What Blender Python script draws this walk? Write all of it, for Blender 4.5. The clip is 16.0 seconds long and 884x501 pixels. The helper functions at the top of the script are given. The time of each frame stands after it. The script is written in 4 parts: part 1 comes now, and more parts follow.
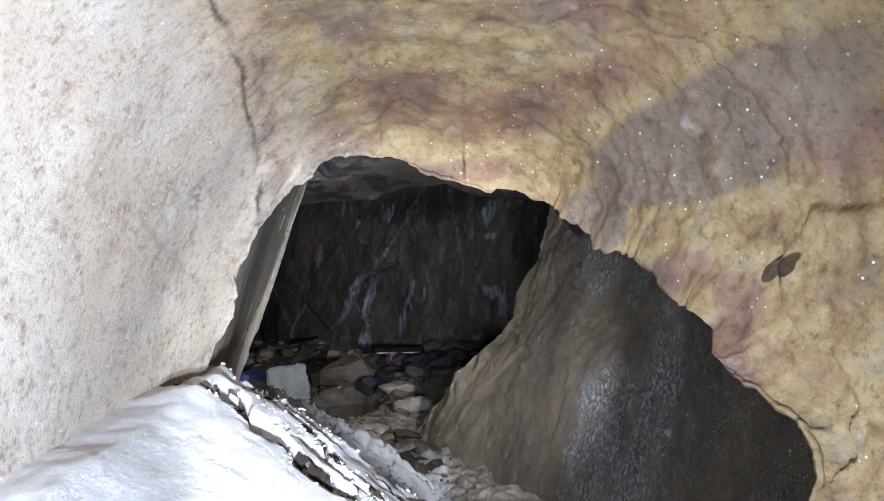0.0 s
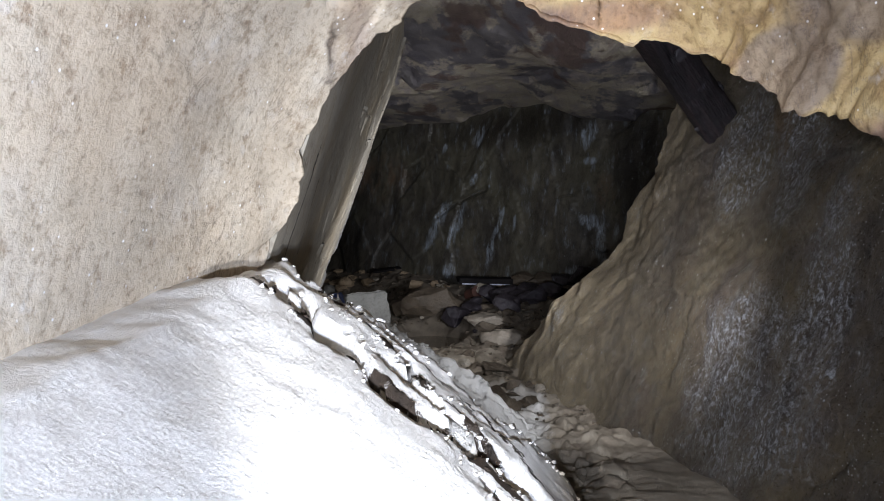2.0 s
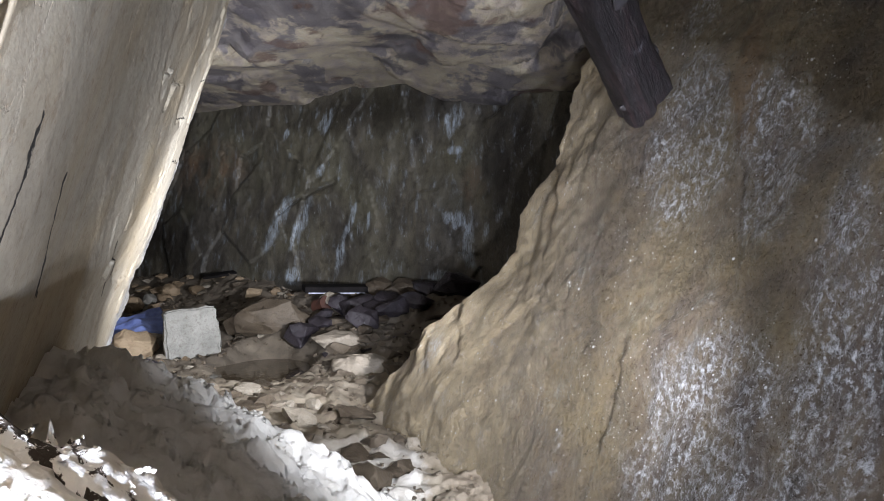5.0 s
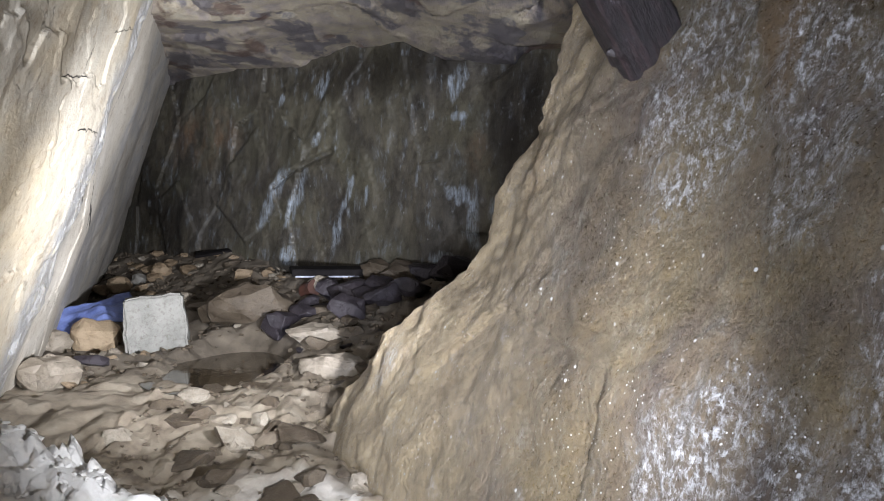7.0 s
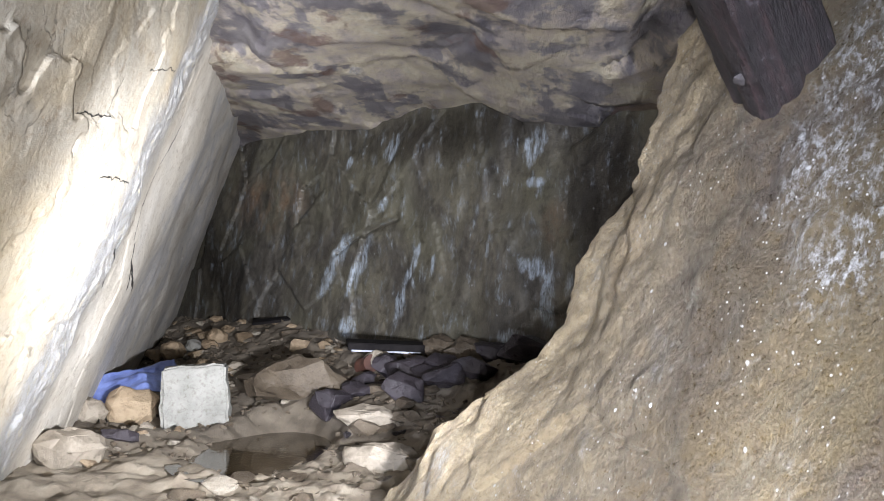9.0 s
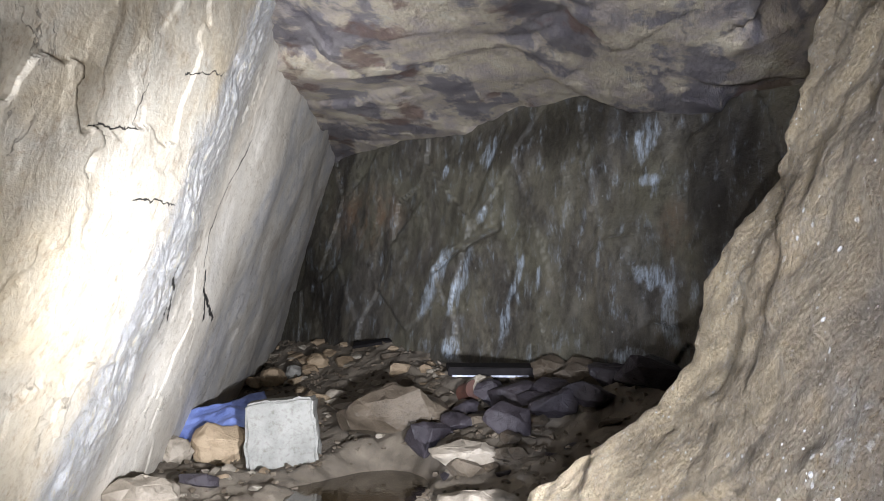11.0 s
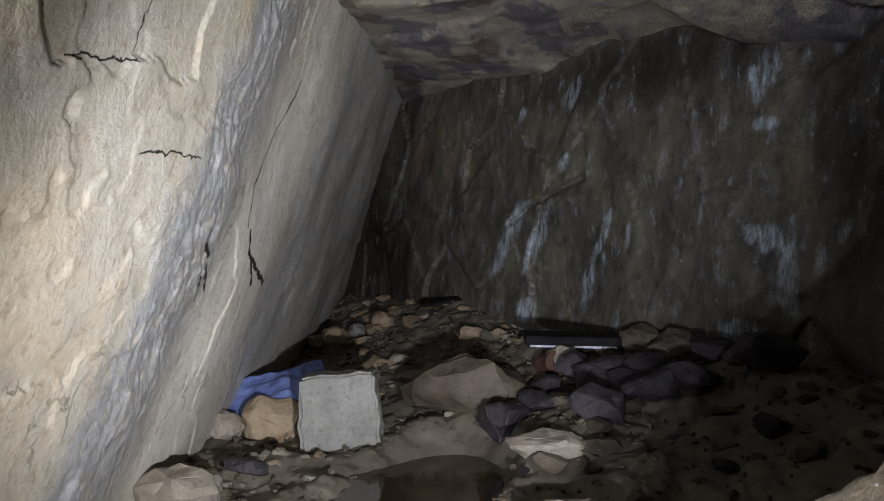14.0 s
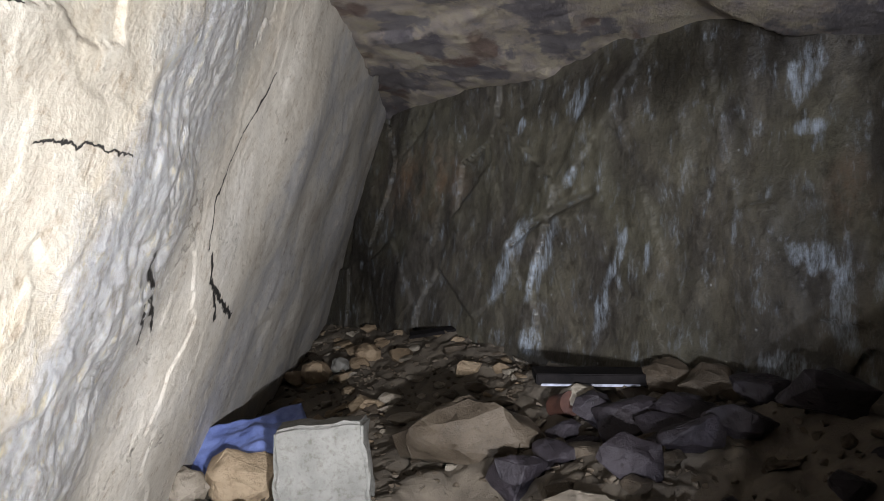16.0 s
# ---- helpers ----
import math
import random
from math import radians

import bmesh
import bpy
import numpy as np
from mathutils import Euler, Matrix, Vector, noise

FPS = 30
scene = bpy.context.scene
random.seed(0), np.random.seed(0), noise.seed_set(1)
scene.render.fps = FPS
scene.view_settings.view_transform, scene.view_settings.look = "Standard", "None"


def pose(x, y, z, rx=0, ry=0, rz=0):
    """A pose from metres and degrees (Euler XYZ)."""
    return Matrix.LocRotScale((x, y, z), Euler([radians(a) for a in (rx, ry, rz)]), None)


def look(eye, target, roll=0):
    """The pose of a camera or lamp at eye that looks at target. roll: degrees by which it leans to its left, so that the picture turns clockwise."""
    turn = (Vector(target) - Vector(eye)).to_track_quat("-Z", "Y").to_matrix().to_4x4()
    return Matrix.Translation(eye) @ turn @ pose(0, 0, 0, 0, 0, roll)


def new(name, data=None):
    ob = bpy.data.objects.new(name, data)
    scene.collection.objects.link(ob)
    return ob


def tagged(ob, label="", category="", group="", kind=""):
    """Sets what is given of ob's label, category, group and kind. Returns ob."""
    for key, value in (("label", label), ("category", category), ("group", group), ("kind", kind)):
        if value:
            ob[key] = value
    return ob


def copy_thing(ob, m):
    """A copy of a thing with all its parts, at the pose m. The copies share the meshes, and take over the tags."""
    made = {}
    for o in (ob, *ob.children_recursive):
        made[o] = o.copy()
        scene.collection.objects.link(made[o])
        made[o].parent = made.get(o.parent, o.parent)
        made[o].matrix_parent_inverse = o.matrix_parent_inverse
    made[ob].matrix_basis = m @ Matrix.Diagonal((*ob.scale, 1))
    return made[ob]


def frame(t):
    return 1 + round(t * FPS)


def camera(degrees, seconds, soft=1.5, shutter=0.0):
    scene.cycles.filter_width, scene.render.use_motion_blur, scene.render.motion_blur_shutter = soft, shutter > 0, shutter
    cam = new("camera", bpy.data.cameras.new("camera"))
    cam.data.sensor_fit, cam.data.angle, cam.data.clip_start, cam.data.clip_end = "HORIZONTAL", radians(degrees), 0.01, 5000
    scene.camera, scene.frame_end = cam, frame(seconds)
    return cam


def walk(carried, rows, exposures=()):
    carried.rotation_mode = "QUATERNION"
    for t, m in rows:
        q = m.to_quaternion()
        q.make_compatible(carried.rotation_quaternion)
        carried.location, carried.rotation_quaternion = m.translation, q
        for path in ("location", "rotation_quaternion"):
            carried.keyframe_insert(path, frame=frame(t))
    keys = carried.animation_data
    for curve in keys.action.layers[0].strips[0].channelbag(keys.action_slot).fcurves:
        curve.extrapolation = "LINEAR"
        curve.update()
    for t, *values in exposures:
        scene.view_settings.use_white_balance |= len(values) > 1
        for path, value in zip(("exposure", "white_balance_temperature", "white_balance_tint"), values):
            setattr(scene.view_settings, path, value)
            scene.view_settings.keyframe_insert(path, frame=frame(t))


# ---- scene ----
# ---- camera and walk ----
cam = camera(55.2, 16.0, soft=0.6)
PATH = [
    (0, (0.046, -0.174, 1.079), (0.035, 1.818, 1.267), -1.6),
    (0.5, (0.065, 0.015, 1.07), (-0.018, 2.007, 1.231), -1.3),
    (1, (0.107, 0.281, 1.005), (-0.049, 2.272, 1.113), -0.4),
    (1.5, (0.057, 0.379, 0.963), (-0.158, 2.368, 0.977), 0.5),
    (2, (-0.095, 0.677, 0.906), (-0.301, 2.665, 0.963), 0.4),
    (2.5, (-0.171, 0.938, 0.941), (-0.238, 2.933, 1.052), 0.3),
    (3, (-0.134, 1.23, 0.94), (-0.131, 3.227, 1.045), -0.9),
    (3.5, (-0.1, 1.475, 0.982), (-0.085, 3.473, 1.065), -0.9),
    (4, (-0.179, 1.701, 1.032), (-0.166, 3.699, 1.106), -1.3),
    (4.5, (-0.309, 1.969, 1.083), (-0.174, 3.962, 1.179), -0.8),
    (4.7, (-0.294, 2.058, 1.087), (-0.133, 4.051, 1.153), -0.4),
    (6.8, (0.306, 3.148, 1.218), (0.384, 5.147, 1.188), -0.9),
    (7, (0.292, 3.213, 1.213), (0.341, 5.212, 1.173), -0.3),
    (7.5, (0.364, 3.351, 1.169), (0.277, 5.349, 1.199), 0.5),
    (8, (0.442, 3.493, 1.146), (0.283, 5.486, 1.212), 0.8),
    (8.5, (0.413, 3.735, 1.19), (0.222, 5.723, 1.299), 1.1),
    (9, (0.338, 3.941, 1.221), (0.209, 5.932, 1.353), 1.9),
    (9.5, (0.375, 4.101, 1.21), (0.181, 6.087, 1.35), 2.9),
    (9.7, (0.376, 4.151, 1.215), (0.128, 6.13, 1.37), 1.9),
    (11.8, (0.432, 4.92, 1.354), (-0.021, 6.864, 1.484), 0.3),
    (12, (0.441, 4.949, 1.362), (-0.028, 6.889, 1.483), 0.4),
    (12.5, (0.347, 5.101, 1.389), (-0.159, 7.035, 1.464), 0.3),
    (13, (0.224, 5.161, 1.475), (-0.332, 7.081, 1.423), -0.4),
    (13.5, (0.194, 5.255, 1.485), (-0.405, 7.163, 1.524), 0.0),
    (14, (0.16, 5.445, 1.44), (-0.398, 7.366, 1.459), 0.3),
    (14.5, (0.097, 5.679, 1.45), (-0.462, 7.598, 1.519), 0.6),
    (15, (0.024, 5.809, 1.439), (-0.558, 7.722, 1.5), 0.1),
    (15.5, (-0.134, 6.033, 1.452), (-0.712, 7.945, 1.553), -1.1),
    (16, (-0.166, 6.2, 1.452), (-0.68, 8.131, 1.53), -0.3),
]
EXPOSURE = [(0.0, -0.2, 5950, 10), (0.5, -0.45, 6350, 10), (1.0, -0.6, 6450, 10), (1.5, -0.75, 6450, 10), (2.0, -0.35, 6450, 10), (2.5, -0.05, 6450, 10), (3.5, 0.4, 6450, 10), (4.5, 1.0, 6500, 10), (7.0, 1.5, 6500, 10),
            (9.0, 1.95, 6500, 10), (9.5, 1.85, 6450, 10), (12.0, 1.75, 6400, 10), (13.0, 0.55, 6400, 10), (14.0, 0.5, 6450, 10), (15.0, 1.35, 6600, 10), (16.0, 1.2, 6650, 10)]
walk(cam, [(t, look(eye, target, roll)) for t, eye, target, roll in PATH], EXPOSURE)

# ---- light: the carried torch, standing at places along the walk of the walk ----
world = bpy.data.worlds.new("world")
world.use_nodes = True
world.node_tree.nodes["Background"].inputs[0].default_value = (0.02, 0.02, 0.025, 1)
world.node_tree.nodes["Background"].inputs[1].default_value = 0.02
scene.world = world


def torch(name, eye, target, watts, degrees, blend, size=0.025, colour=(0.85, 0.95, 1.18)):
    data = bpy.data.lights.new(name, "SPOT")
    data.energy, data.spot_size, data.spot_blend = watts, radians(degrees), blend
    data.shadow_soft_size, data.color = size, colour
    ob = new(name, data)
    ob.matrix_world = look(eye, target)
    return ob


NEUTRAL = (0.93, 0.96, 1.04)
torch("torch_light", (0.1, 0.05, 0.55), (-0.9, 3.1, 0.65), 700, 126, 0.9)
torch("torch_light", (-0.25, 1.5, 0.55), (0.1, 8.0, 1.5), 360, 70, 0.7, colour=NEUTRAL)
torch("torch_light", (0.6, 4.4, 0.75), (-0.6, 12.0, 1.35), 290, 90, 1.0, colour=NEUTRAL)
torch("torch_light", (0.25, 5.1, 0.85), (1.1, 7.8, 0.9), 38, 80, 1.0, colour=NEUTRAL)
torch("torch_light", (0.4, 6.0, 0.85), (-2.7, 11.3, 1.7), 720, 66, 1.0, colour=NEUTRAL)


# ---- noise on arrays of points ----
def hashed(i, seed):
    i = i.astype(np.int64)
    n = (i[..., 0] * 374761393 + i[..., 1] * 668265263 + i[..., 2] * 1274126177 + seed * 362437) & 0xFFFFFFFF
    n = ((n ^ (n >> 13)) * 1103515245) & 0xFFFFFFFF
    n = ((n ^ (n >> 16)) * 69069) & 0xFFFFFFFF
    return ((n ^ (n >> 15)) & 0xFFFFFF) / float(0xFFFFFF)


def value_noise(p, seed=0):
    i = np.floor(p)
    f = p - i
    f = f * f * f * (f * (f * 6 - 15) + 10)
    out = 0
    for dx in (0, 1):
        for dy in (0, 1):
            for dz in (0, 1):
                w = (f[..., 0] if dx else 1 - f[..., 0]) * (f[..., 1] if dy else 1 - f[..., 1]) * (f[..., 2] if dz else 1 - f[..., 2])
                out = out + w * hashed(i + np.array((dx, dy, dz)), seed)
    return out * 2 - 1


def fbm(p, octaves=5, gain=0.5, seed=0):
    out, a, k = 0, 1.0, 1.0
    for o in range(octaves):
        out = out + a * value_noise(p * k + 17.3 * o, seed + o)
        a, k = a * gain, k * 2.03
    return out


def plates(p, seed=0, tilt=0.9):
    """Broken rock: a height per cell, each cell tilted, and how near its edge is."""
    i = np.floor(p)
    best = np.full(p.shape[:-1], 9.0)
    second, height = best.copy(), np.zeros(p.shape[:-1])
    for dx in (-1, 0, 1):
        for dy in (-1, 0, 1):
            for dz in (-1, 0, 1):
                c = i + np.array((dx, dy, dz))
                r = np.stack([hashed(c, seed + k) for k in range(3)], -1)
                d = p - (c + r)
                dist = np.sqrt((d * d).sum(-1))
                lean = np.stack([hashed(c, seed + 5 + k) for k in range(3)], -1) - 0.5
                h = hashed(c, seed + 9) * 2 - 1 + tilt * (d * lean).sum(-1) * 2
                near = dist < best
                second = np.where(near, best, np.minimum(second, dist))
                height = np.where(near, h, height)
                best = np.where(near, dist, best)
    return height, second - best


def smooth(a, b, x):
    t = np.clip((x - a) / (b - a), 0, 1)
    return t * t * (3 - 2 * t)


def sheet(name, p, material, flip=False, thick=0.0):
    """A grid of points as a mesh with smooth faces."""
    nu, nv = p.shape[:2]
    k = np.arange(nu * nv).reshape(nu, nv)
    q = np.stack([k[:-1, :-1], k[1:, :-1], k[1:, 1:], k[:-1, 1:]], -1).reshape(-1, 4)
    if flip:
        q = q[:, ::-1]
    me = bpy.data.meshes.new(name)
    me.from_pydata(p.reshape(-1, 3).tolist(), [], q.tolist())
    me.polygons.foreach_set("use_smooth", np.ones(len(q), dtype=bool))
    me.materials.append(material)
    ob = new(name, me)
    if thick:
        s = ob.modifiers.new("thickness", "SOLIDIFY")
        s.thickness, s.offset = thick, 1
    return ob


def normals(p):
    n = np.cross(np.gradient(p, axis=0), np.gradient(p, axis=1))
    return n / np.maximum(np.linalg.norm(n, axis=-1, keepdims=True), 1e-9)


# ---- materials ----
class Mat:
    """A node material under construction."""

    def __init__(self, name, local=False):
        self.m = bpy.data.materials.new(name)
        self.m.use_nodes = True
        self.t = self.m.node_tree
        self.bsdf = self.t.nodes["Principled BSDF"]
        if local:
            self.co = self.node("ShaderNodeTexCoord").outputs["Object"]
        else:
            self.co = self.node("ShaderNodeNewGeometry").outputs["Position"]
        s = self.node("ShaderNodeSeparateXYZ")
        self.link(self.co, s.inputs[0])
        self.x, self.y, self.z = s.outputs

    def node(self, kind):
        return self.t.nodes.new(kind)

    def link(self, a, b):
        if isinstance(a, bpy.types.NodeSocket):
            self.t.links.new(a, b)
        else:
            b.default_value = a

    def math(self, op, a, b=0.0, clamp=False):
        n = self.node("ShaderNodeMath")
        n.operation, n.use_clamp = op, clamp
        self.link(a, n.inputs[0])
        self.link(b, n.inputs[1])
        return n.outputs[0]

    def stretch(self, scale, turn=(0, 0, 0)):
        n = self.node("ShaderNodeMapping")
        self.link(self.co, n.inputs[0])
        n.inputs["Scale"].default_value = scale
        n.inputs["Rotation"].default_value = [radians(a) for a in turn]
        return n.outputs[0]

    def noise(self, scale, detail=6.0, rough=0.6, co=None, warp=0.0):
        n = self.node("ShaderNodeTexNoise")
        self.link(co or self.co, n.inputs["Vector"])
        for key, value in (("Scale", scale), ("Detail", detail), ("Roughness", rough), ("Distortion", warp)):
            n.inputs[key].default_value = value
        return n.outputs[0]

    def cells(self, scale, feature="F1", co=None):
        n = self.node("ShaderNodeTexVoronoi")
        n.feature = feature
        self.link(co or self.co, n.inputs["Vector"])
        n.inputs["Scale"].default_value = scale
        return n.outputs[0]

    def ramp(self, fac, *stops):
        n = self.node("ShaderNodeValToRGB")
        self.link(fac, n.inputs[0])
        e = n.color_ramp.elements
        while len(e) < len(stops):
            e.new(0.5)
        for k, (at, c) in zip(e, stops):
            k.position = at
            k.color = (c, c, c, 1) if isinstance(c, (int, float)) else (*c, 1)
        return n.outputs[0]

    def mix(self, fac, a, b, how="MIX"):
        n = self.node("ShaderNodeMix")
        n.data_type, n.blend_type = "RGBA", how
        self.link(fac, n.inputs["Factor"])
        for v, s in ((a, n.inputs[6]), (b, n.inputs[7])):
            self.link(v if isinstance(v, bpy.types.NodeSocket) else (*v, 1), s)
        return n.outputs[2]

    def blob(self, u, v, cu, cv, ru, rv, skew=0.0):
        """1 in the middle of a leaning oval patch, 0 outside it."""
        dv = self.math("SUBTRACT", v, cv)
        du = self.math("ADD", self.math("SUBTRACT", u, cu), self.math("MULTIPLY", dv, skew))
        a = self.math("POWER", self.math("ABSOLUTE", self.math("DIVIDE", du, ru)), 2.0)
        b = self.math("POWER", self.math("ABSOLUTE", self.math("DIVIDE", dv, rv)), 2.0)
        return self.math("SUBTRACT", 1.0, self.math("ADD", a, b), clamp=True)

    def segment(self, u, v, a, b):
        """Distance to the straight line from a to b."""
        dx, dy = b[0] - a[0], b[1] - a[1]
        pu, pv = self.math("SUBTRACT", u, a[0]), self.math("SUBTRACT", v, a[1])
        t = self.math("ADD", self.math("MULTIPLY", pu, dx), self.math("MULTIPLY", pv, dy))
        t = self.math("DIVIDE", t, dx * dx + dy * dy, clamp=True)
        pu = self.math("SUBTRACT", pu, self.math("MULTIPLY", t, dx))
        pv = self.math("SUBTRACT", pv, self.math("MULTIPLY", t, dy))
        return self.math("SQRT", self.math("ADD", self.math("MULTIPLY", pu, pu), self.math("MULTIPLY", pv, pv)))

    def cracks(self, u, v, rows):
        """1 inside cracks along polylines of given half width, 0 outside."""
        out = 0.0
        for wide, line in rows:
            for a, b in zip(line, line[1:]):
                near = self.math("SUBTRACT", 1.0, self.math("DIVIDE", self.segment(u, v, a, b), wide), clamp=True)
                out = self.math("MAXIMUM", out, near)
        return self.ramp(out, (0.0, 0.0), (0.45, 1.0))

    def patches(self, u, v, rows):
        out = 0.0
        for row in rows:
            out = self.math("MAXIMUM", out, self.blob(u, v, *row))
        return out

    def done(self, colour, rough, height=None, relief=0.02, spec=0.5, coat=0.0):
        self.link(colour if isinstance(colour, bpy.types.NodeSocket) else (*colour, 1), self.bsdf.inputs["Base Color"])
        self.link(rough, self.bsdf.inputs["Roughness"])
        self.bsdf.inputs["Specular IOR Level"].default_value = spec
        self.link(coat, self.bsdf.inputs["Coat Weight"])
        self.bsdf.inputs["Coat Roughness"].default_value = 0.15
        if height is not None:
            b = self.node("ShaderNodeBump")
            b.inputs["Strength"].default_value = 1.0
            b.inputs["Distance"].default_value = relief
            self.link(height, b.inputs["Height"])
            self.t.links.new(b.outputs[0], self.bsdf.inputs["Normal"])
        return self.m


def rock_portal():
    """Pale cream rock that turns ochre and brown over the roof, with a rusty seam."""
    m = Mat("cream and ochre rock")
    big, mid, fine = m.noise(1.3, 5, 0.6, warp=0.8), m.noise(5.0, 8, 0.65, warp=0.4), m.noise(40, 6, 0.7)
    streak = m.noise(3.0, 8, 0.7, m.stretch((2.2, 1.0, 0.5), (0, 20, 0)))
    cream = m.ramp(mid, (0.3, (0.46, 0.4, 0.315)), (0.5, (0.54, 0.47, 0.37)), (0.7, (0.57, 0.515, 0.435)))
    cream = m.mix(m.ramp(big, (0.38, 0.0), (0.6, 0.75)), cream, (0.53, 0.435, 0.32))
    ochre = m.ramp(mid, (0.28, (0.13, 0.085, 0.055)), (0.42, (0.27, 0.185, 0.085)), (0.55, (0.36, 0.265, 0.125)), (0.72, (0.4, 0.34, 0.24)))
    brown = m.ramp(streak, (0.35, (0.1, 0.07, 0.07)), (0.6, (0.25, 0.14, 0.09)), (0.75, (0.4, 0.23, 0.1)))
    ochre = m.mix(m.ramp(m.noise(1.7, 4, 0.5, m.stretch((1, 1, 1.6)), 0.5), (0.5, 0.0), (0.6, 0.85)), ochre, brown)
    dark = m.math("MULTIPLY", m.patches(m.x, m.z, [(0.9, 1.68, 0.3, 0.2, 0.1), (0.64, 1.5, 0.12, 0.16, 0.0)]), m.ramp(mid, (0.3, 0.7), (0.6, 1.6)), clamp=True)
    dark = m.ramp(m.math("ADD", dark, m.math("MULTIPLY", m.math("SUBTRACT", mid, 0.5), 0.7)), (0.02, 0.0), (0.4, 0.85))
    ochre = m.mix(dark, ochre, m.ramp(streak, (0.35, (0.12, 0.09, 0.07)), (0.65, (0.23, 0.175, 0.125))))
    red = m.math("ADD", m.patches(m.x, m.z, [(0.4, 1.95, 0.5, 0.09, 0.2), (-0.1, 2.02, 0.3, 0.08, 0.0), (0.15, 1.78, 0.3, 0.06, 0.0)]), m.math("MULTIPLY", m.math("SUBTRACT", mid, 0.5), 1.2))
    ochre = m.mix(m.ramp(red, (0.1, 0.0), (0.7, 0.8)), ochre, m.ramp(streak, (0.35, (0.1, 0.06, 0.05)), (0.6, (0.27, 0.15, 0.08))))
    side = m.math("ADD", m.math("MULTIPLY", m.x, 0.9), m.math("MULTIPLY", m.math("SUBTRACT", m.z, 1.5), 0.5))
    side = m.math("ADD", side, m.math("MULTIPLY", m.math("SUBTRACT", big, 0.5), 0.7))
    col = m.mix(m.ramp(m.math("ADD", side, 0.5), (0.0, 0.0), (0.45, 1.0)), cream, ochre)
    seam = m.math("SUBTRACT", m.math("SUBTRACT", m.x, -0.92), m.math("MULTIPLY", m.math("SUBTRACT", m.z, 0.95), 0.32))
    seam = m.math("ADD", seam, m.math("MULTIPLY", m.math("SUBTRACT", mid, 0.5), 0.08))
    band = m.ramp(m.math("ABSOLUTE", seam), (0.0, 1.0), (0.025, 0.8), (0.06, 0.0))
    col = m.mix(m.math("MULTIPLY", band, 0.6), col, m.ramp(streak, (0.4, (0.24, 0.17, 0.14)), (0.65, (0.46, 0.33, 0.2))))
    col = m.mix(m.math("MULTIPLY", m.ramp(m.math("ABSOLUTE", m.math("ADD", seam, 0.05)), (0.0, 1.0), (0.012, 0.0)), m.ramp(m.noise(3.5, 4), (0.4, 0.0), (0.5, 0.9))), col, (0.07, 0.05, 0.04))
    col = m.mix(m.ramp(fine, (0.3, 0.6), (0.5, 0.0)), col, (0.3, 0.24, 0.18), "MULTIPLY")
    col = m.mix(m.ramp(m.noise(11, 9, 0.8), (0.36, 0.7), (0.46, 0.0)), col, (0.45, 0.36, 0.28), "MULTIPLY")
    pit = m.math("MULTIPLY", m.ramp(m.noise(5, 10, 0.7, m.stretch((1.6, 1.6, 0.7), (0, 18, 0)), 0.9), (0.488, 0.0), (0.5, 1.0), (0.512, 0.0)), m.ramp(m.noise(2.2, 3), (0.52, 0.0), (0.6, 0.7)))
    col = m.mix(pit, col, (0.06, 0.045, 0.035))
    spots = m.ramp(m.noise(30, 4, 0.6), (0.66, 0.0), (0.71, 0.5))
    col = m.mix(spots, col, (0.12, 0.09, 0.06))
    # small glints painted near white into the rock colour
    shine = m.math("MULTIPLY", m.ramp(m.cells(24), (0.07, 0.9), (0.12, 0.0)), m.ramp(m.noise(2.6, 4), (0.45, 0.0), (0.55, 1.0)))
    col = m.mix(shine, col, (0.8, 0.8, 0.8))
    white = m.math("MULTIPLY", m.ramp(m.noise(9, 6, 0.7), (0.6, 0.0), (0.74, 0.6)), m.ramp(big, (0.4, 0.8), (0.55, 0.2)))
    col = m.mix(white, col, (0.72, 0.72, 0.72))
    col = m.mix(m.ramp(m.blob(m.x, m.z, 1.06, 1.24, 0.022, 0.045, -0.5), (0.1, 0.0), (0.3, 1.0)), col, (0.06, 0.035, 0.015))
    h = m.math("ADD", m.math("MULTIPLY", mid, m.ramp(m.math("ADD", side, 0.5), (0.2, 0.4), (0.55, 1.0))), m.math("ADD", m.math("MULTIPLY", fine, 0.3), m.math("MULTIPLY", m.noise(130, 3, 0.6), 0.12)))
    return m.done(col, m.ramp(mid, (0.3, 0.45), (0.6, 0.75)), h, 0.015, 0.45)


WALL_CRACKS = [(0.03, [(8.74, 1.54), (8.84, 1.45)]), (0.017, [(8.84, 1.45), (8.95, 1.4), (9.15, 1.28)]), (0.012, [(8.86, 1.4), (9.05, 1.24)]), (0.018, [(9.66, 1.58), (9.75, 1.47), (10.15, 1.34), (10.5, 1.28)]),
               (0.016, [(9.85, 1.42), (10.05, 1.27)]), (0.009, [(10.0, 2.5), (9.7, 2.1), (9.55, 1.8), (9.6, 1.62)]), (0.004, [(7.3, 1.97), (7.62, 2.03), (7.6, 2.2)]), (0.004, [(7.79, 1.78), (8.27, 1.82)]),
               (0.004, [(7.93, 2.33), (8.4, 2.47)]), (0.016, [(6.8, 1.25), (6.95, 1.1), (7.0, 0.95)]), (0.014, [(4.2, 1.45), (4.15, 0.95)]), (0.016, [(4.75, 1.35), (4.95, 1.0)])]


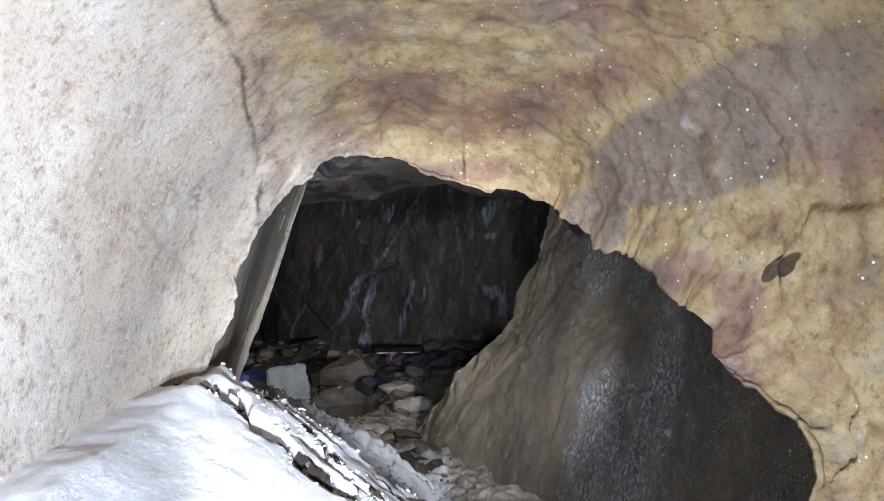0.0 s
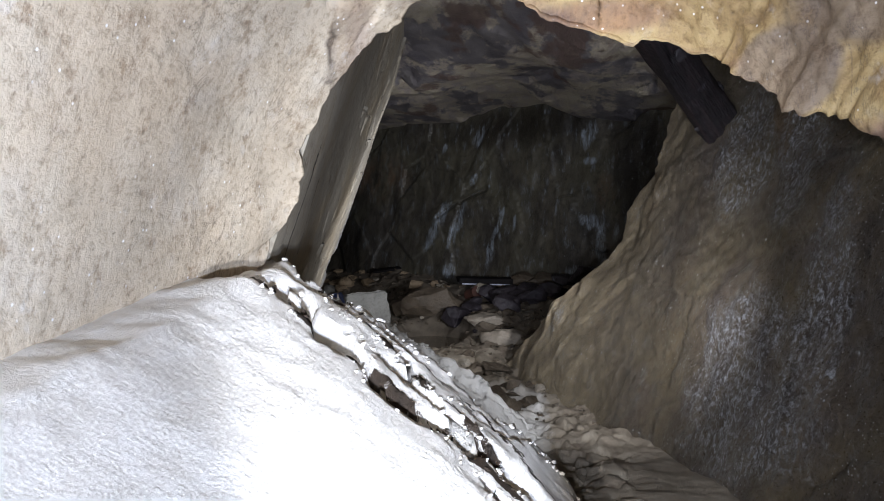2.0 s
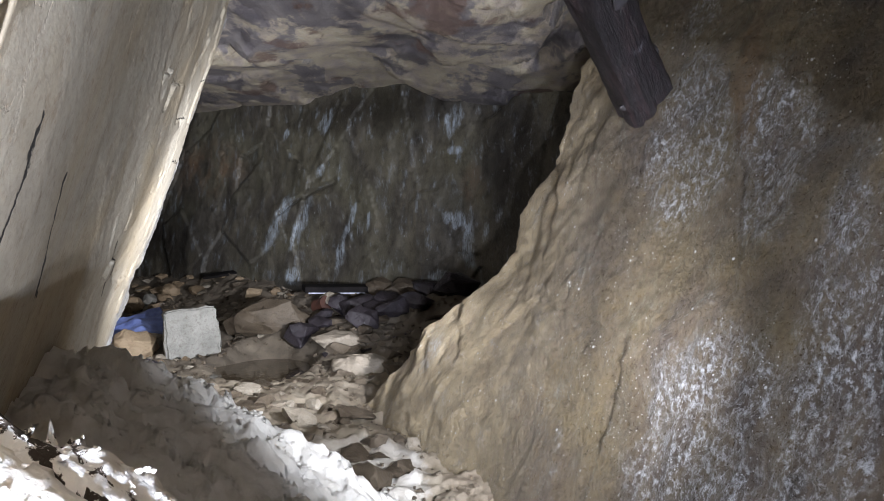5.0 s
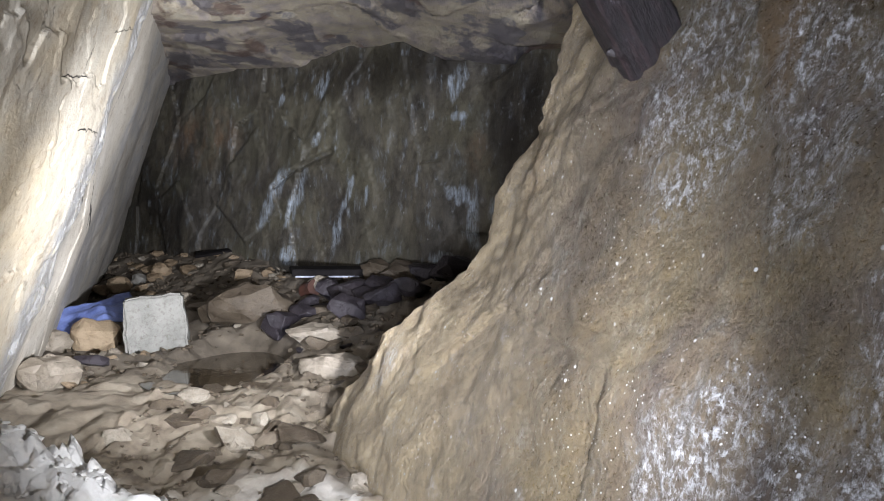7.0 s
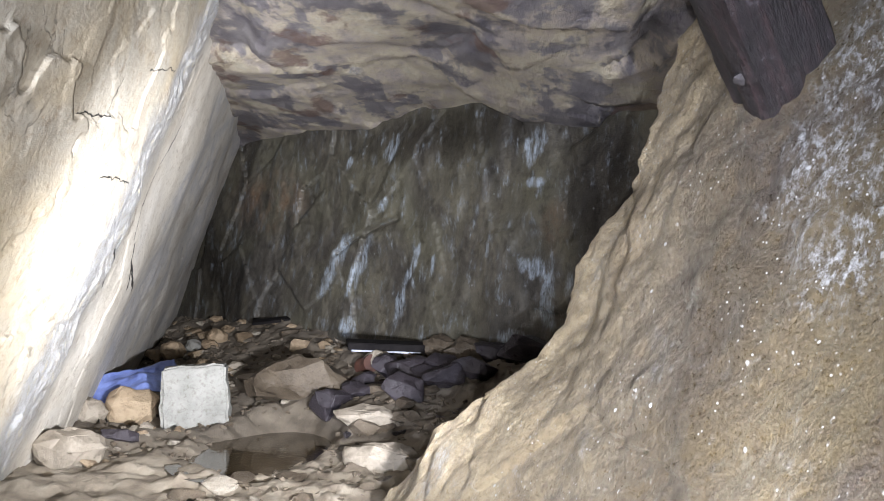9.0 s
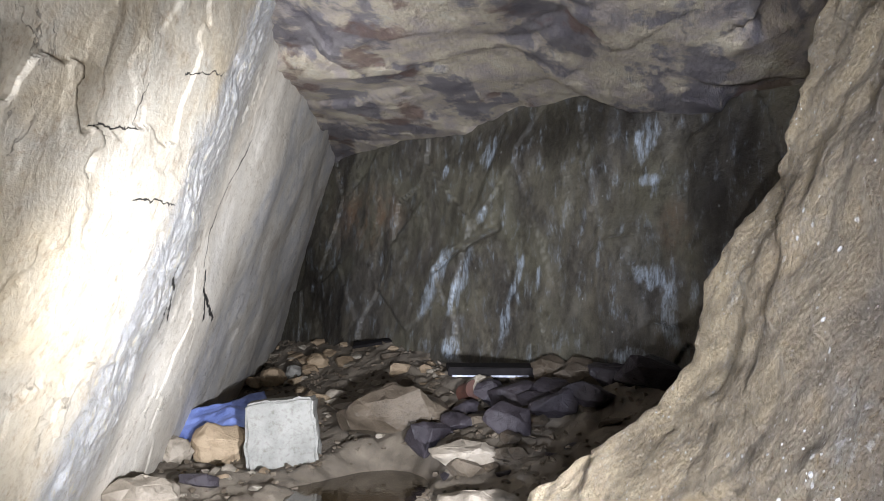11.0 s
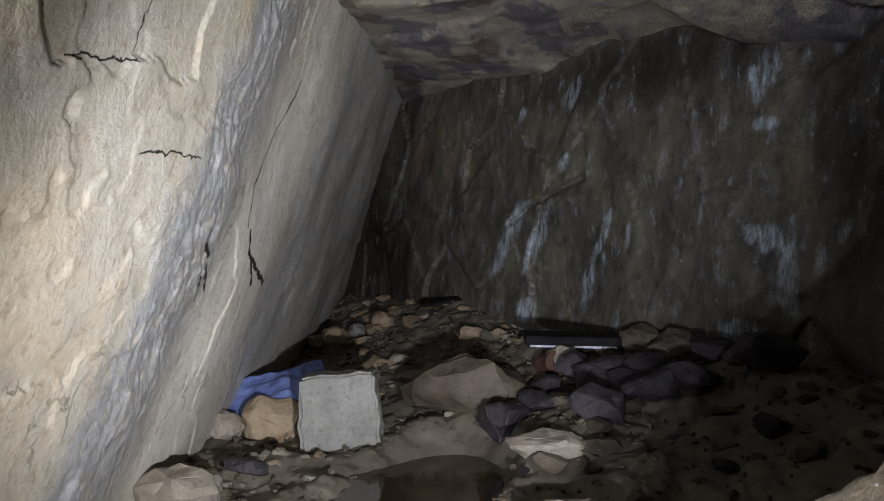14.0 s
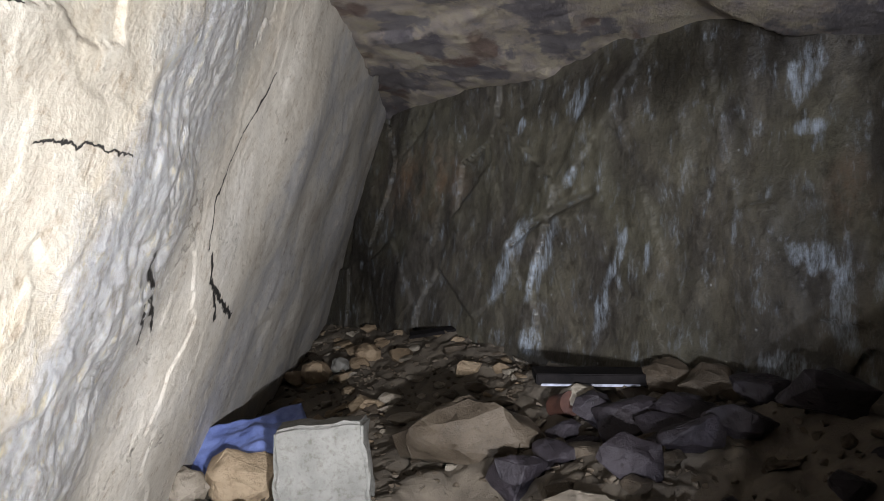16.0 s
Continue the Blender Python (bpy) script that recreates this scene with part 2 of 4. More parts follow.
def rock_left():
    """Cream rock wall with hairline joints and a wet blue-grey band along its broken edge."""
    m = Mat("cream rock with a wet band")
    big, mid, fine = m.noise(1.1, 5, 0.6, warp=0.6), m.noise(4.5, 8, 0.65, warp=0.3), m.noise(45, 6, 0.7)
    streak = m.noise(17.0, 10, 0.85, m.stretch((1.0, 1.8, 0.6), (-16, 0, 0)))
    col = m.ramp(mid, (0.3, (0.3, 0.265, 0.21)), (0.5, (0.37, 0.33, 0.265)), (0.72, (0.4, 0.37, 0.31)))
    col = m.mix(m.ramp(big, (0.45, 0.0), (0.65, 0.5)), col, (0.44, 0.34, 0.2))
    s = m.math("SUBTRACT", m.math("SUBTRACT", m.y, m.math("MULTIPLY", m.z, 0.28)), 7.82)
    s = m.math("ADD", s, m.math("MULTIPLY", m.math("SUBTRACT", mid, 0.5), 0.5))
    wet = m.ramp(m.math("MULTIPLY", m.math("ADD", s, 0.2), 0.7), (0.0, 0.0), (0.16, 0.8), (0.6, 0.65), (0.95, 0.0))
    wetcol = m.ramp(streak, (0.36, (0.07, 0.07, 0.075)), (0.44, (0.2, 0.2, 0.19)), (0.5, (0.32, 0.335, 0.38)), (0.55, (0.24, 0.235, 0.2)), (0.62, (0.42, 0.36, 0.25)))
    far = m.math("MULTIPLY", s, 0.1)
    # far face: pale rock, lightened further in place of the torch beam
    pale = m.noise(2.2, 8, 0.65, m.stretch((1.0, 0.5, 0.7), (-16, 0, 0)))
    col = m.mix(m.ramp(far, (0.07, 0.0), (0.13, 1.0)), col, m.ramp(pale, (0.3, (0.46, 0.41, 0.34)), (0.5, (0.6, 0.55, 0.47)), (0.7, (0.64, 0.6, 0.54))))
    col = m.mix(m.ramp(m.math("ADD", far, m.math("MULTIPLY", m.math("SUBTRACT", pale, 0.5), 0.12)), (0.22, 0.0), (0.27, 0.9)), col, m.ramp(pale, (0.32, (0.3, 0.26, 0.22)), (0.45, (0.46, 0.43, 0.38)), (0.56, (0.34, 0.33, 0.33)), (0.68, (0.54, 0.5, 0.44))))
    col = m.mix(wet, col, wetcol)
    col = m.mix(m.ramp(fine, (0.3, 0.3), (0.5, 0.0)), col, (0.2, 0.15, 0.1), "MULTIPLY")
    col = m.mix(m.ramp(m.noise(12, 9, 0.8), (0.36, 0.6), (0.46, 0.0)), col, (0.5, 0.4, 0.3), "MULTIPLY")
    hair = m.math("MULTIPLY", m.ramp(m.noise(2.6, 10, 0.62, None, 0.5), (0.49, 0.0), (0.5, 1.0), (0.51, 0.0)), m.ramp(m.noise(1.9, 3), (0.55, 0.0), (0.65, 0.4)))
    col = m.mix(hair, col, (0.07, 0.05, 0.035))
    shift = m.math("MULTIPLY", m.math("SUBTRACT", m.noise(7, 8, 0.65), 0.5), 0.16)
    thin = m.math("MULTIPLY", m.math("SUBTRACT", m.noise(9, 5, 0.6), 0.5), 0.1)
    # rock cracks, the shade inside them painted near black
    crack_shade = m.cracks(m.math("ADD", m.y, shift), m.math("ADD", m.z, thin), WALL_CRACKS)
    col = m.mix(crack_shade, col, (0.012, 0.01, 0.008))
    h = m.math("ADD", m.math("MULTIPLY", mid, 0.9), m.math("ADD", m.math("MULTIPLY", fine, 0.22), m.math("MULTIPLY", m.math("MULTIPLY", streak, wet), 0.6)))
    h = m.math("SUBTRACT", h, m.math("MULTIPLY", m.math("MAXIMUM", hair, crack_shade), 0.8))
    h = m.math("MULTIPLY", h, m.ramp(m.math("MULTIPLY", m.y, 0.1), (0.5, 0.3), (0.7, 1.0), (0.93, 1.0), (1.0, 0.5)))
    rough = m.math("SUBTRACT", 0.72, m.math("MULTIPLY", wet, 0.42))
    return m.done(col, rough, h, 0.02, 0.45, m.math("MULTIPLY", wet, 0.4))


def rock_slope():
    """Wet brown footwall with drip streaks, rust, white crystalline crusts and torch glints painted white."""
    m = Mat("wet brown rock with white crust and painted glints")
    big, mid, fine = m.noise(1.2, 5, 0.6, warp=0.5), m.noise(6.0, 8, 0.7), m.noise(70, 5, 0.7)
    streak = m.noise(3.5, 8, 0.7, m.stretch((1.0, 2.0, 0.42), (22, 0, 0)))
    col = m.ramp(streak, (0.32, (0.022, 0.016, 0.012)), (0.46, (0.062, 0.046, 0.034)), (0.58, (0.1, 0.076, 0.05)), (0.7, (0.085, 0.08, 0.075)))
    col = m.mix(m.ramp(big, (0.42, 0.0), (0.6, 0.7)), col, (0.11, 0.083, 0.04))
    stain = m.patches(m.y, m.z, [(6.95, 0.75, 0.1, 0.45, -0.2), (6.85, 1.45, 0.12, 0.25, -0.2), (5.75, 1.9, 0.1, 0.4, -0.3), (7.3, 0.3, 0.12, 0.3, 0)])
    stain = m.ramp(m.math("ADD", stain, m.math("MULTIPLY", m.math("SUBTRACT", streak, 0.5), 2.0)), (0.25, 0.0), (0.8, 0.7))
    col = m.mix(stain, col, (0.1, 0.062, 0.03))
    damp = m.patches(m.y, m.z, [(6.35, 1.2, 0.35, 0.9, -0.25), (5.25, 1.7, 0.2, 0.5, -0.2), (4.55, 0.9, 0.3, 0.9, -0.2)])
    col = m.mix(m.math("MULTIPLY", damp, 0.7), col, (0.3, 0.26, 0.24), "MULTIPLY")
    pale = m.ramp(m.math("SUBTRACT", m.math("MULTIPLY", m.math("SUBTRACT", m.y, 6.1), 0.7), m.math("MULTIPLY", m.z, 0.06)), (0.0, 0.0), (0.8, 0.9))
    col = m.mix(pale, col, m.ramp(mid, (0.3, (0.19, 0.145, 0.09)), (0.65, (0.4, 0.32, 0.2))))
    # white patches and specks: crust, and torch glints painted into the colour
    crust_glints = m.patches(m.y, m.z, [(5.95, 1.65, 0.26, 0.5, -0.25), (5.5, 1.55, 0.22, 0.45, -0.3), (6.18, 2.33, 0.1, 0.16, 0), (5.36, 0.55, 0.38, 0.35, 0), (4.9, 0.75, 0.2, 0.8, -0.2), (5.1, 0.15, 0.6, 0.3, 0), (7.45, 0.55, 0.1, 0.14, 0)])
    speck = m.ramp(m.noise(38, 10, 0.85, m.stretch((1, 1, 0.7))), (0.49, 0.0), (0.62, 1.0))
    white = m.math("MULTIPLY", m.math("MULTIPLY", m.ramp(m.math("ADD", crust_glints, m.math("MULTIPLY", m.math("SUBTRACT", m.noise(4, 9, 0.75), 0.5), 2.2)), (0.1, 0.0), (0.6, 1.0)), speck), m.ramp(mid, (0.35, 0.2), (0.55, 1.0)))
    tiny = m.math("MULTIPLY", m.ramp(m.cells(42), (0.1, 1.0), (0.16, 0.0)), m.ramp(m.noise(3.0, 5), (0.47, 0.0), (0.56, 0.9)))
    loose = m.math("MULTIPLY", m.ramp(m.cells(16), (0.08, 1.0), (0.13, 0.0)), m.ramp(mid, (0.5, 0.0), (0.58, 0.8)))
    grit = m.ramp(m.noise(48, 8, 0.85), (0.56, 0.0), (0.66, 0.75))
    col = m.mix(m.ramp(m.noise(20, 9, 0.85), (0.36, 0.75), (0.5, 0.0)), col, (0.35, 0.3, 0.26), "MULTIPLY")
    col = m.mix(grit, col, (0.17, 0.15, 0.125))
    col = m.mix(m.math("MAXIMUM", m.math("MAXIMUM", white, tiny), loose), col, (0.62, 0.63, 0.66))
    h = m.math("ADD", m.math("MULTIPLY", mid, 0.6), m.math("ADD", m.math("MULTIPLY", fine, 0.6), m.math("MULTIPLY", m.noise(24, 8, 0.8), 0.9)))
    h = m.math("ADD", h, m.math("MULTIPLY", white, 0.4))
    return m.done(col, m.ramp(fine, (0.35, 0.2), (0.65, 0.6)), h, 0.035, 0.5, 0.35)


def rock_back():
    """Dark wet rock face with pale drip streaks, shade painted in along its edges."""
    m = Mat("dark wet rock face")
    big, mid, fine = m.noise(0.9, 5, 0.6, warp=0.6), m.noise(4.0, 8, 0.7), m.noise(40, 5, 0.7)
    streak = m.noise(3.0, 8, 0.75, m.stretch((0.8, 0.8, 0.4), (0, 18, 0)))
    col = m.ramp(streak, (0.32, (0.017, 0.014, 0.012)), (0.5, (0.06, 0.053, 0.043)), (0.65, (0.105, 0.092, 0.068)), (0.8, (0.11, 0.112, 0.1)))
    col = m.mix(m.ramp(big, (0.45, 0.0), (0.65, 0.6)), col, (0.105, 0.097, 0.064))
    rust = m.math("MULTIPLY", m.patches(m.x, m.z, [(-2.7, 2.5, 0.8, 0.5, 0), (0.85, 1.95, 0.14, 0.3, 0)]), m.ramp(streak, (0.4, 0.0), (0.6, 1.0)))
    rust = m.math("MULTIPLY", rust, m.ramp(mid, (0.4, 0.0), (0.55, 0.9)))
    col = m.mix(rust, col, (0.12, 0.072, 0.042))
    col = m.mix(m.ramp(m.noise(9, 9, 0.8), (0.38, 0.7), (0.5, 0.0)), col, (0.35, 0.32, 0.3), "MULTIPLY")
    # shade painted into the left corner, under the ceiling and behind the slope
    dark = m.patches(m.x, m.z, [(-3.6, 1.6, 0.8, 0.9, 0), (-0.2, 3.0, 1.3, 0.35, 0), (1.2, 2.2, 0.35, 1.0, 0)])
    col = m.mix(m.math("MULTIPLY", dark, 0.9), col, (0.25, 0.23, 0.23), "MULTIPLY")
    drips = m.patches(m.x, m.z, [(-0.84, 2.95, 0.1, 0.2, -0.35), (-1.4, 2.85, 0.06, 0.1, -0.3), (0.66, 2.72, 0.11, 0.2, -0.2), (0.66, 2.38, 0.12, 0.06, 0.3), (-0.92, 2.3, 0.08, 0.1, -0.4),
                                 (-1.5, 1.68, 0.13, 0.5, -0.5), (-1.2, 1.62, 0.1, 0.42, -0.4), (-0.5, 1.7, 0.05, 0.22, -0.3), (-0.3, 1.66, 0.035, 0.16, -0.2), (-0.66, 1.25, 0.06, 0.34, -0.2),
                                 (0.7, 1.58, 0.18, 0.14, 0.6), (0.8, 1.3, 0.08, 0.3, 0), (0.5, 0.95, 0.2, 0.1, 0.3), (-0.4, 0.95, 0.04, 0.12, 0), (-1.3, 0.95, 0.12, 0.14, 0)])
    vein = m.noise(7, 9, 0.78, m.stretch((2.4, 2.4, 0.6), (0, 16, 0)))
    drips = m.math("MULTIPLY", m.ramp(m.math("ADD", drips, m.math("MULTIPLY", m.math("SUBTRACT", m.noise(6.0, 9, 0.75, m.stretch((1.6, 1.6, 0.7), (0, 16, 0))), 0.5), 3.4)), (0.15, 0.0), (0.75, 1.0)), m.ramp(vein, (0.42, 0.0), (0.6, 1.0)))
    col = m.mix(drips, col, (0.27, 0.305, 0.345))
    speck = m.math("MULTIPLY", m.ramp(m.cells(7), (0.05, 1.0), (0.1, 0.0)), m.ramp(mid, (0.52, 0.0), (0.6, 0.7)))
    col = m.mix(speck, col, (0.32, 0.33, 0.34))
    h = m.math("ADD", m.math("MULTIPLY", mid, 0.8), m.math("ADD", m.math("MULTIPLY", fine, 0.25), m.math("MULTIPLY", streak, 0.15)))
    return m.done(col, m.ramp(fine, (0.35, 0.3), (0.65, 0.6)), h, 0.035, 0.4, 0.05)


def rock_ceiling():
    """Flaking slabs, cream with violet-grey and rust bands."""
    m = Mat("flaking slab rock")
    big, mid, fine = m.noise(1.1, 6, 0.65, m.stretch((1.5, 0.6, 1)), 0.15), m.noise(3.6, 9, 0.7, m.stretch((1.4, 0.6, 1)), 0.1), m.noise(40, 6, 0.7)
    col = m.ramp(mid, (0.3, (0.12, 0.11, 0.12)), (0.45, (0.27, 0.23, 0.2)), (0.58, (0.35, 0.3, 0.22)), (0.75, (0.36, 0.34, 0.29)))
    col = m.mix(m.ramp(big, (0.5, 0.0), (0.54, 0.9)), col, m.ramp(mid, (0.35, (0.07, 0.063, 0.075)), (0.65, (0.16, 0.145, 0.15))))
    rust = m.ramp(m.noise(1.6, 6, 0.6, m.stretch((1.3, 0.6, 1), (0, 0, 25)), 0.1), (0.58, 0.0), (0.62, 0.75))
    col = m.mix(rust, col, (0.11, 0.065, 0.048))
    col = m.mix(m.ramp(fine, (0.3, 0.3), (0.5, 0.0)), col, (0.2, 0.16, 0.12), "MULTIPLY")
    h = m.math("ADD", m.math("MULTIPLY", mid, 1.0), m.math("MULTIPLY", fine, 0.3))
    return m.done(col, m.ramp(mid, (0.3, 0.4), (0.6, 0.7)), h, 0.05, 0.45)


def earth():
    """Pale sediment on the ledge, mud and grit over the cave floor, ledge shadow painted into the trench."""
    m = Mat("pale sediment and grit")
    big, mid, fine = m.noise(1.2, 5, 0.6), m.noise(7, 9, 0.7), m.noise(60, 6, 0.75)
    white = m.ramp(mid, (0.3, (0.68, 0.66, 0.62)), (0.6, (0.84, 0.83, 0.81)))
    mud_shade = m.ramp(mid, (0.3, (0.13, 0.1, 0.075)), (0.5, (0.24, 0.2, 0.15)), (0.7, (0.32, 0.28, 0.22)))
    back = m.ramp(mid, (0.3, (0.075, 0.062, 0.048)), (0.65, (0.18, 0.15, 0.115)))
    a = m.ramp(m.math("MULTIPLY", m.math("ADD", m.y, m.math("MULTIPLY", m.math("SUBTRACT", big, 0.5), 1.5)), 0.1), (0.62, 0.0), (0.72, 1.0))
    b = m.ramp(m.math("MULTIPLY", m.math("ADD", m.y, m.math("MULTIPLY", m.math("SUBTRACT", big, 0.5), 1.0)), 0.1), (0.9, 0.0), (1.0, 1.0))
    # mud colour carried into the trench in place of the ledge's shadow
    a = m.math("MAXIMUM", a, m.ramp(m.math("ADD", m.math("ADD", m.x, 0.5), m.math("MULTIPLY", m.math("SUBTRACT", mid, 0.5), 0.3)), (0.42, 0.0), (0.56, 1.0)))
    col = m.mix(b, m.mix(a, white, mud_shade), back)
    wander = m.math("MULTIPLY", m.math("SUBTRACT", m.noise(6, 9, 0.7), 0.5), 0.28)
    # cracks across the ledge, their shadow painted as dark lines
    for at, lean, near, wide, low, high in ((3.24, 0.12, 1.05, 0.034, -1.16, 0.3), (3.44, 0.6, 0.47, 0.022, -0.85, 0.25), (3.62, 0.4, 0.6, 0.012, -1.0, 0.1)):
        line = m.math("ADD", m.math("SUBTRACT", m.y, at), m.math("MULTIPLY", m.math("ADD", m.x, near), lean))
        line = m.math("ABSOLUTE", m.math("ADD", line, wander))
        span = m.math("MULTIPLY", m.math("GREATER_THAN", m.x, low), m.math("LESS_THAN", m.x, high))
        gap = m.math("SUBTRACT", 1.0, m.math("DIVIDE", line, m.math("MULTIPLY", m.ramp(m.noise(5, 5), (0.35, 0.35), (0.6, 1.3)), wide)), clamp=True)
        col = m.mix(m.math("MULTIPLY", span, m.ramp(gap, (0.0, 0.0), (0.3, 1.0))), col, (0.035, 0.024, 0.016))
    h = m.math("ADD", mid, m.math("MULTIPLY", fine, 0.5))
    return m.done(col, m.ramp(mid, (0.35, 0.5), (0.6, 0.85)), h, 0.018, 0.4)


def stone_material(name, dark, light, rough=0.65):
    m = Mat(name, local=True)
    rnd = m.node("ShaderNodeObjectInfo").outputs["Random"]
    mid, fine = m.noise(4, 8, 0.65), m.noise(26, 6, 0.75)
    col = m.mix(m.ramp(mid, (0.3, 0.0), (0.7, 1.0)), dark, light)
    col = m.mix(m.math("MULTIPLY", rnd, 0.55), col, (0.45, 0.4, 0.36), "MULTIPLY")
    col = m.mix(m.ramp(fine, (0.32, 0.5), (0.5, 0.0)), col, (0.3, 0.24, 0.18), "MULTIPLY")
    return m.done(col, m.ramp(fine, (0.35, rough - 0.25), (0.6, rough)), m.math("ADD", mid, m.math("MULTIPLY", fine, 0.4)), 0.03, 0.28)


def timber_material():
    m = Mat("rotten wet timber", local=True)
    grain = m.noise(5, 8, 0.7, m.stretch((6, 6, 0.5)))
    mid = m.noise(7, 8, 0.7)
    col = m.ramp(grain, (0.3, (0.002, 0.0015, 0.002)), (0.52, (0.009, 0.0055, 0.007)), (0.7, (0.034, 0.018, 0.019)))
    col = m.mix(m.ramp(mid, (0.62, 0.0), (0.72, 0.7)), col, (0.13, 0.12, 0.14))
    return m.done(col, m.ramp(mid, (0.3, 0.3), (0.6, 0.7)), m.math("ADD", grain, mid), 0.03, 0.35, 0.0)


def plain_material(name, a, b, rough, scale=6.0, spec=0.5, coat=0.0):
    m = Mat(name, local=True)
    mid = m.noise(scale, 8, 0.7)
    return m.done(m.mix(m.ramp(mid, (0.3, 0.0), (0.65, 1.0)), a, b), rough, mid, 0.01, spec, coat)


def water_material():
    m = Mat("muddy still water")
    m.bsdf.inputs["IOR"].default_value = 1.33
    return m.done(m.ramp(m.noise(5, 4), (0.3, (0.035, 0.024, 0.012)), (0.7, (0.055, 0.04, 0.022))), 0.06, m.noise(9, 2), 0.002, 0.5)


PORTAL, LEFT, SLOPE, BACK, CEILING, EARTH = rock_portal(), rock_left(), rock_slope(), rock_back(), rock_ceiling(), earth()
PALE = stone_material("pale limestone", (0.26, 0.225, 0.175), (0.43, 0.385, 0.32))
TAN = stone_material("tan sandstone", (0.26, 0.19, 0.12), (0.4, 0.31, 0.21))
GREY = stone_material("grey weathered stone", (0.21, 0.21, 0.195), (0.36, 0.36, 0.335))
SLATE = stone_material("dark slaty stone", (0.018, 0.015, 0.018), (0.055, 0.047, 0.055), 0.5)
DULL = stone_material("brown wet stone", (0.072, 0.056, 0.04), (0.155, 0.125, 0.092), 0.55)
TIMBER, WATER = timber_material(), water_material()
BLUE = plain_material("faded blue plastic", (0.05, 0.075, 0.22), (0.17, 0.22, 0.46), 0.35)
BOARD = plain_material("near-black board", (0.004, 0.0035, 0.004), (0.014, 0.012, 0.012), 0.8, 6.0, 0.1)
BARK = plain_material("grey mouldy bark", (0.008, 0.006, 0.006), (0.035, 0.03, 0.034), 0.7, 12.0)
BLEACHED = plain_material("bleached wood edge", (0.1, 0.105, 0.14), (0.5, 0.52, 0.62), 0.5, 9.0)
RUSTY = plain_material("rusty iron", (0.03, 0.012, 0.009), (0.085, 0.034, 0.022), 0.6)


# ---- the large structure ----
def lean_left(y, z):
    """x of the left wall: a leaning plane, set back past its broken edge."""
    near = -0.75 - 0.17 * y + 0.33 * z - 0.09 * smooth(4.0, 6.0, y)
    far = -2.25 + 0.35 * (z - 1.4) - 0.3 * (y - 9.6)
    s = y - 0.28 * z - 7.82 + 0.1 * np.sin(z * 5.3) * np.sin(z * 2.1 + 1) + 0.05 * np.sin(z * 13)
    return near + (np.minimum(far, near - 0.06) - near) * smooth(0.0, 0.9, s), s


def lean_slope(y, z):
    return 3.07 - 0.42 * y + 0.4 * z


def back_wall(x):
    """y of the foot of the back wall."""
    return 12.15 - 0.95 * x


def ground_height(x, y):
    path = np.interp(y, (-3, 2, 5, 7.5, 8.7, 10.5), (-0.35, -0.35, -0.15, 0.05, 0.15, 0.22))
    gap = (back_wall(x) - y) / 1.38
    heap = np.interp(gap, (-1.0, 0, 0.5, 0.9, 1.8, 2.6), (0.85, 0.75, 0.52, 0.34, 0.12, 0)) - 0.2 * smooth(-1.9, -1.1, x) * smooth(0.5, 0.1, gap)
    path = path + heap * smooth(8.5, 10.0, y)
    crest = np.interp(y, (-3, 0.0, 1.5, 3.0, 3.72, 3.98, 4.4, 5.2, 5.95, 6.25, 6.6, 8), (0.0, 0.1, 0.5, 0.86, 0.96, 0.5, 0.4, 0.6, 0.78, 0.35, 0.05, 0.0))
    foot = np.interp(y, (0, 2.2, 3.3, 4.0, 4.3, 4.8, 6.1, 7.2), (0.1, 0.15, 0.25, 0.22, -0.3, -0.3, -0.1, -0.5))
    up = np.clip((foot - x) / 1.2, 0, 1) ** 0.6
    return np.where(y < 8, path + np.maximum(crest - path, 0) * up, path)


def segment_distance(x, y, line):
    out = np.full(x.shape, 9.0)
    for (ax, ay), (bx, by) in zip(line, line[1:]):
        t = np.clip(((x - ax) * (bx - ax) + (y - ay) * (by - ay)) / ((bx - ax) ** 2 + (by - ay) ** 2), 0, 1)
        out = np.minimum(out, np.hypot(x - ax - t * (bx - ax), y - ay - t * (by - ay)))
    return out


STEPS = [((-1.2, -1.03, -0.66, -0.45, -0.1, 0.2), (3.2, 3.28, 3.17, 3.15, 3.08, 2.95), 0.13), ((-0.8, -0.47, -0.1), (3.5, 3.4, 3.15), 0.07),
         ((-1.5, -1.1, -0.7, -0.4), (5.75, 5.7, 5.6, 5.4), 0.05), ((-1.4, -0.8, -0.5), (5.35, 5.25, 5.05), 0.03), ((-1.3, -0.9, -0.5), (5.92, 5.86, 5.8), 0.03)]


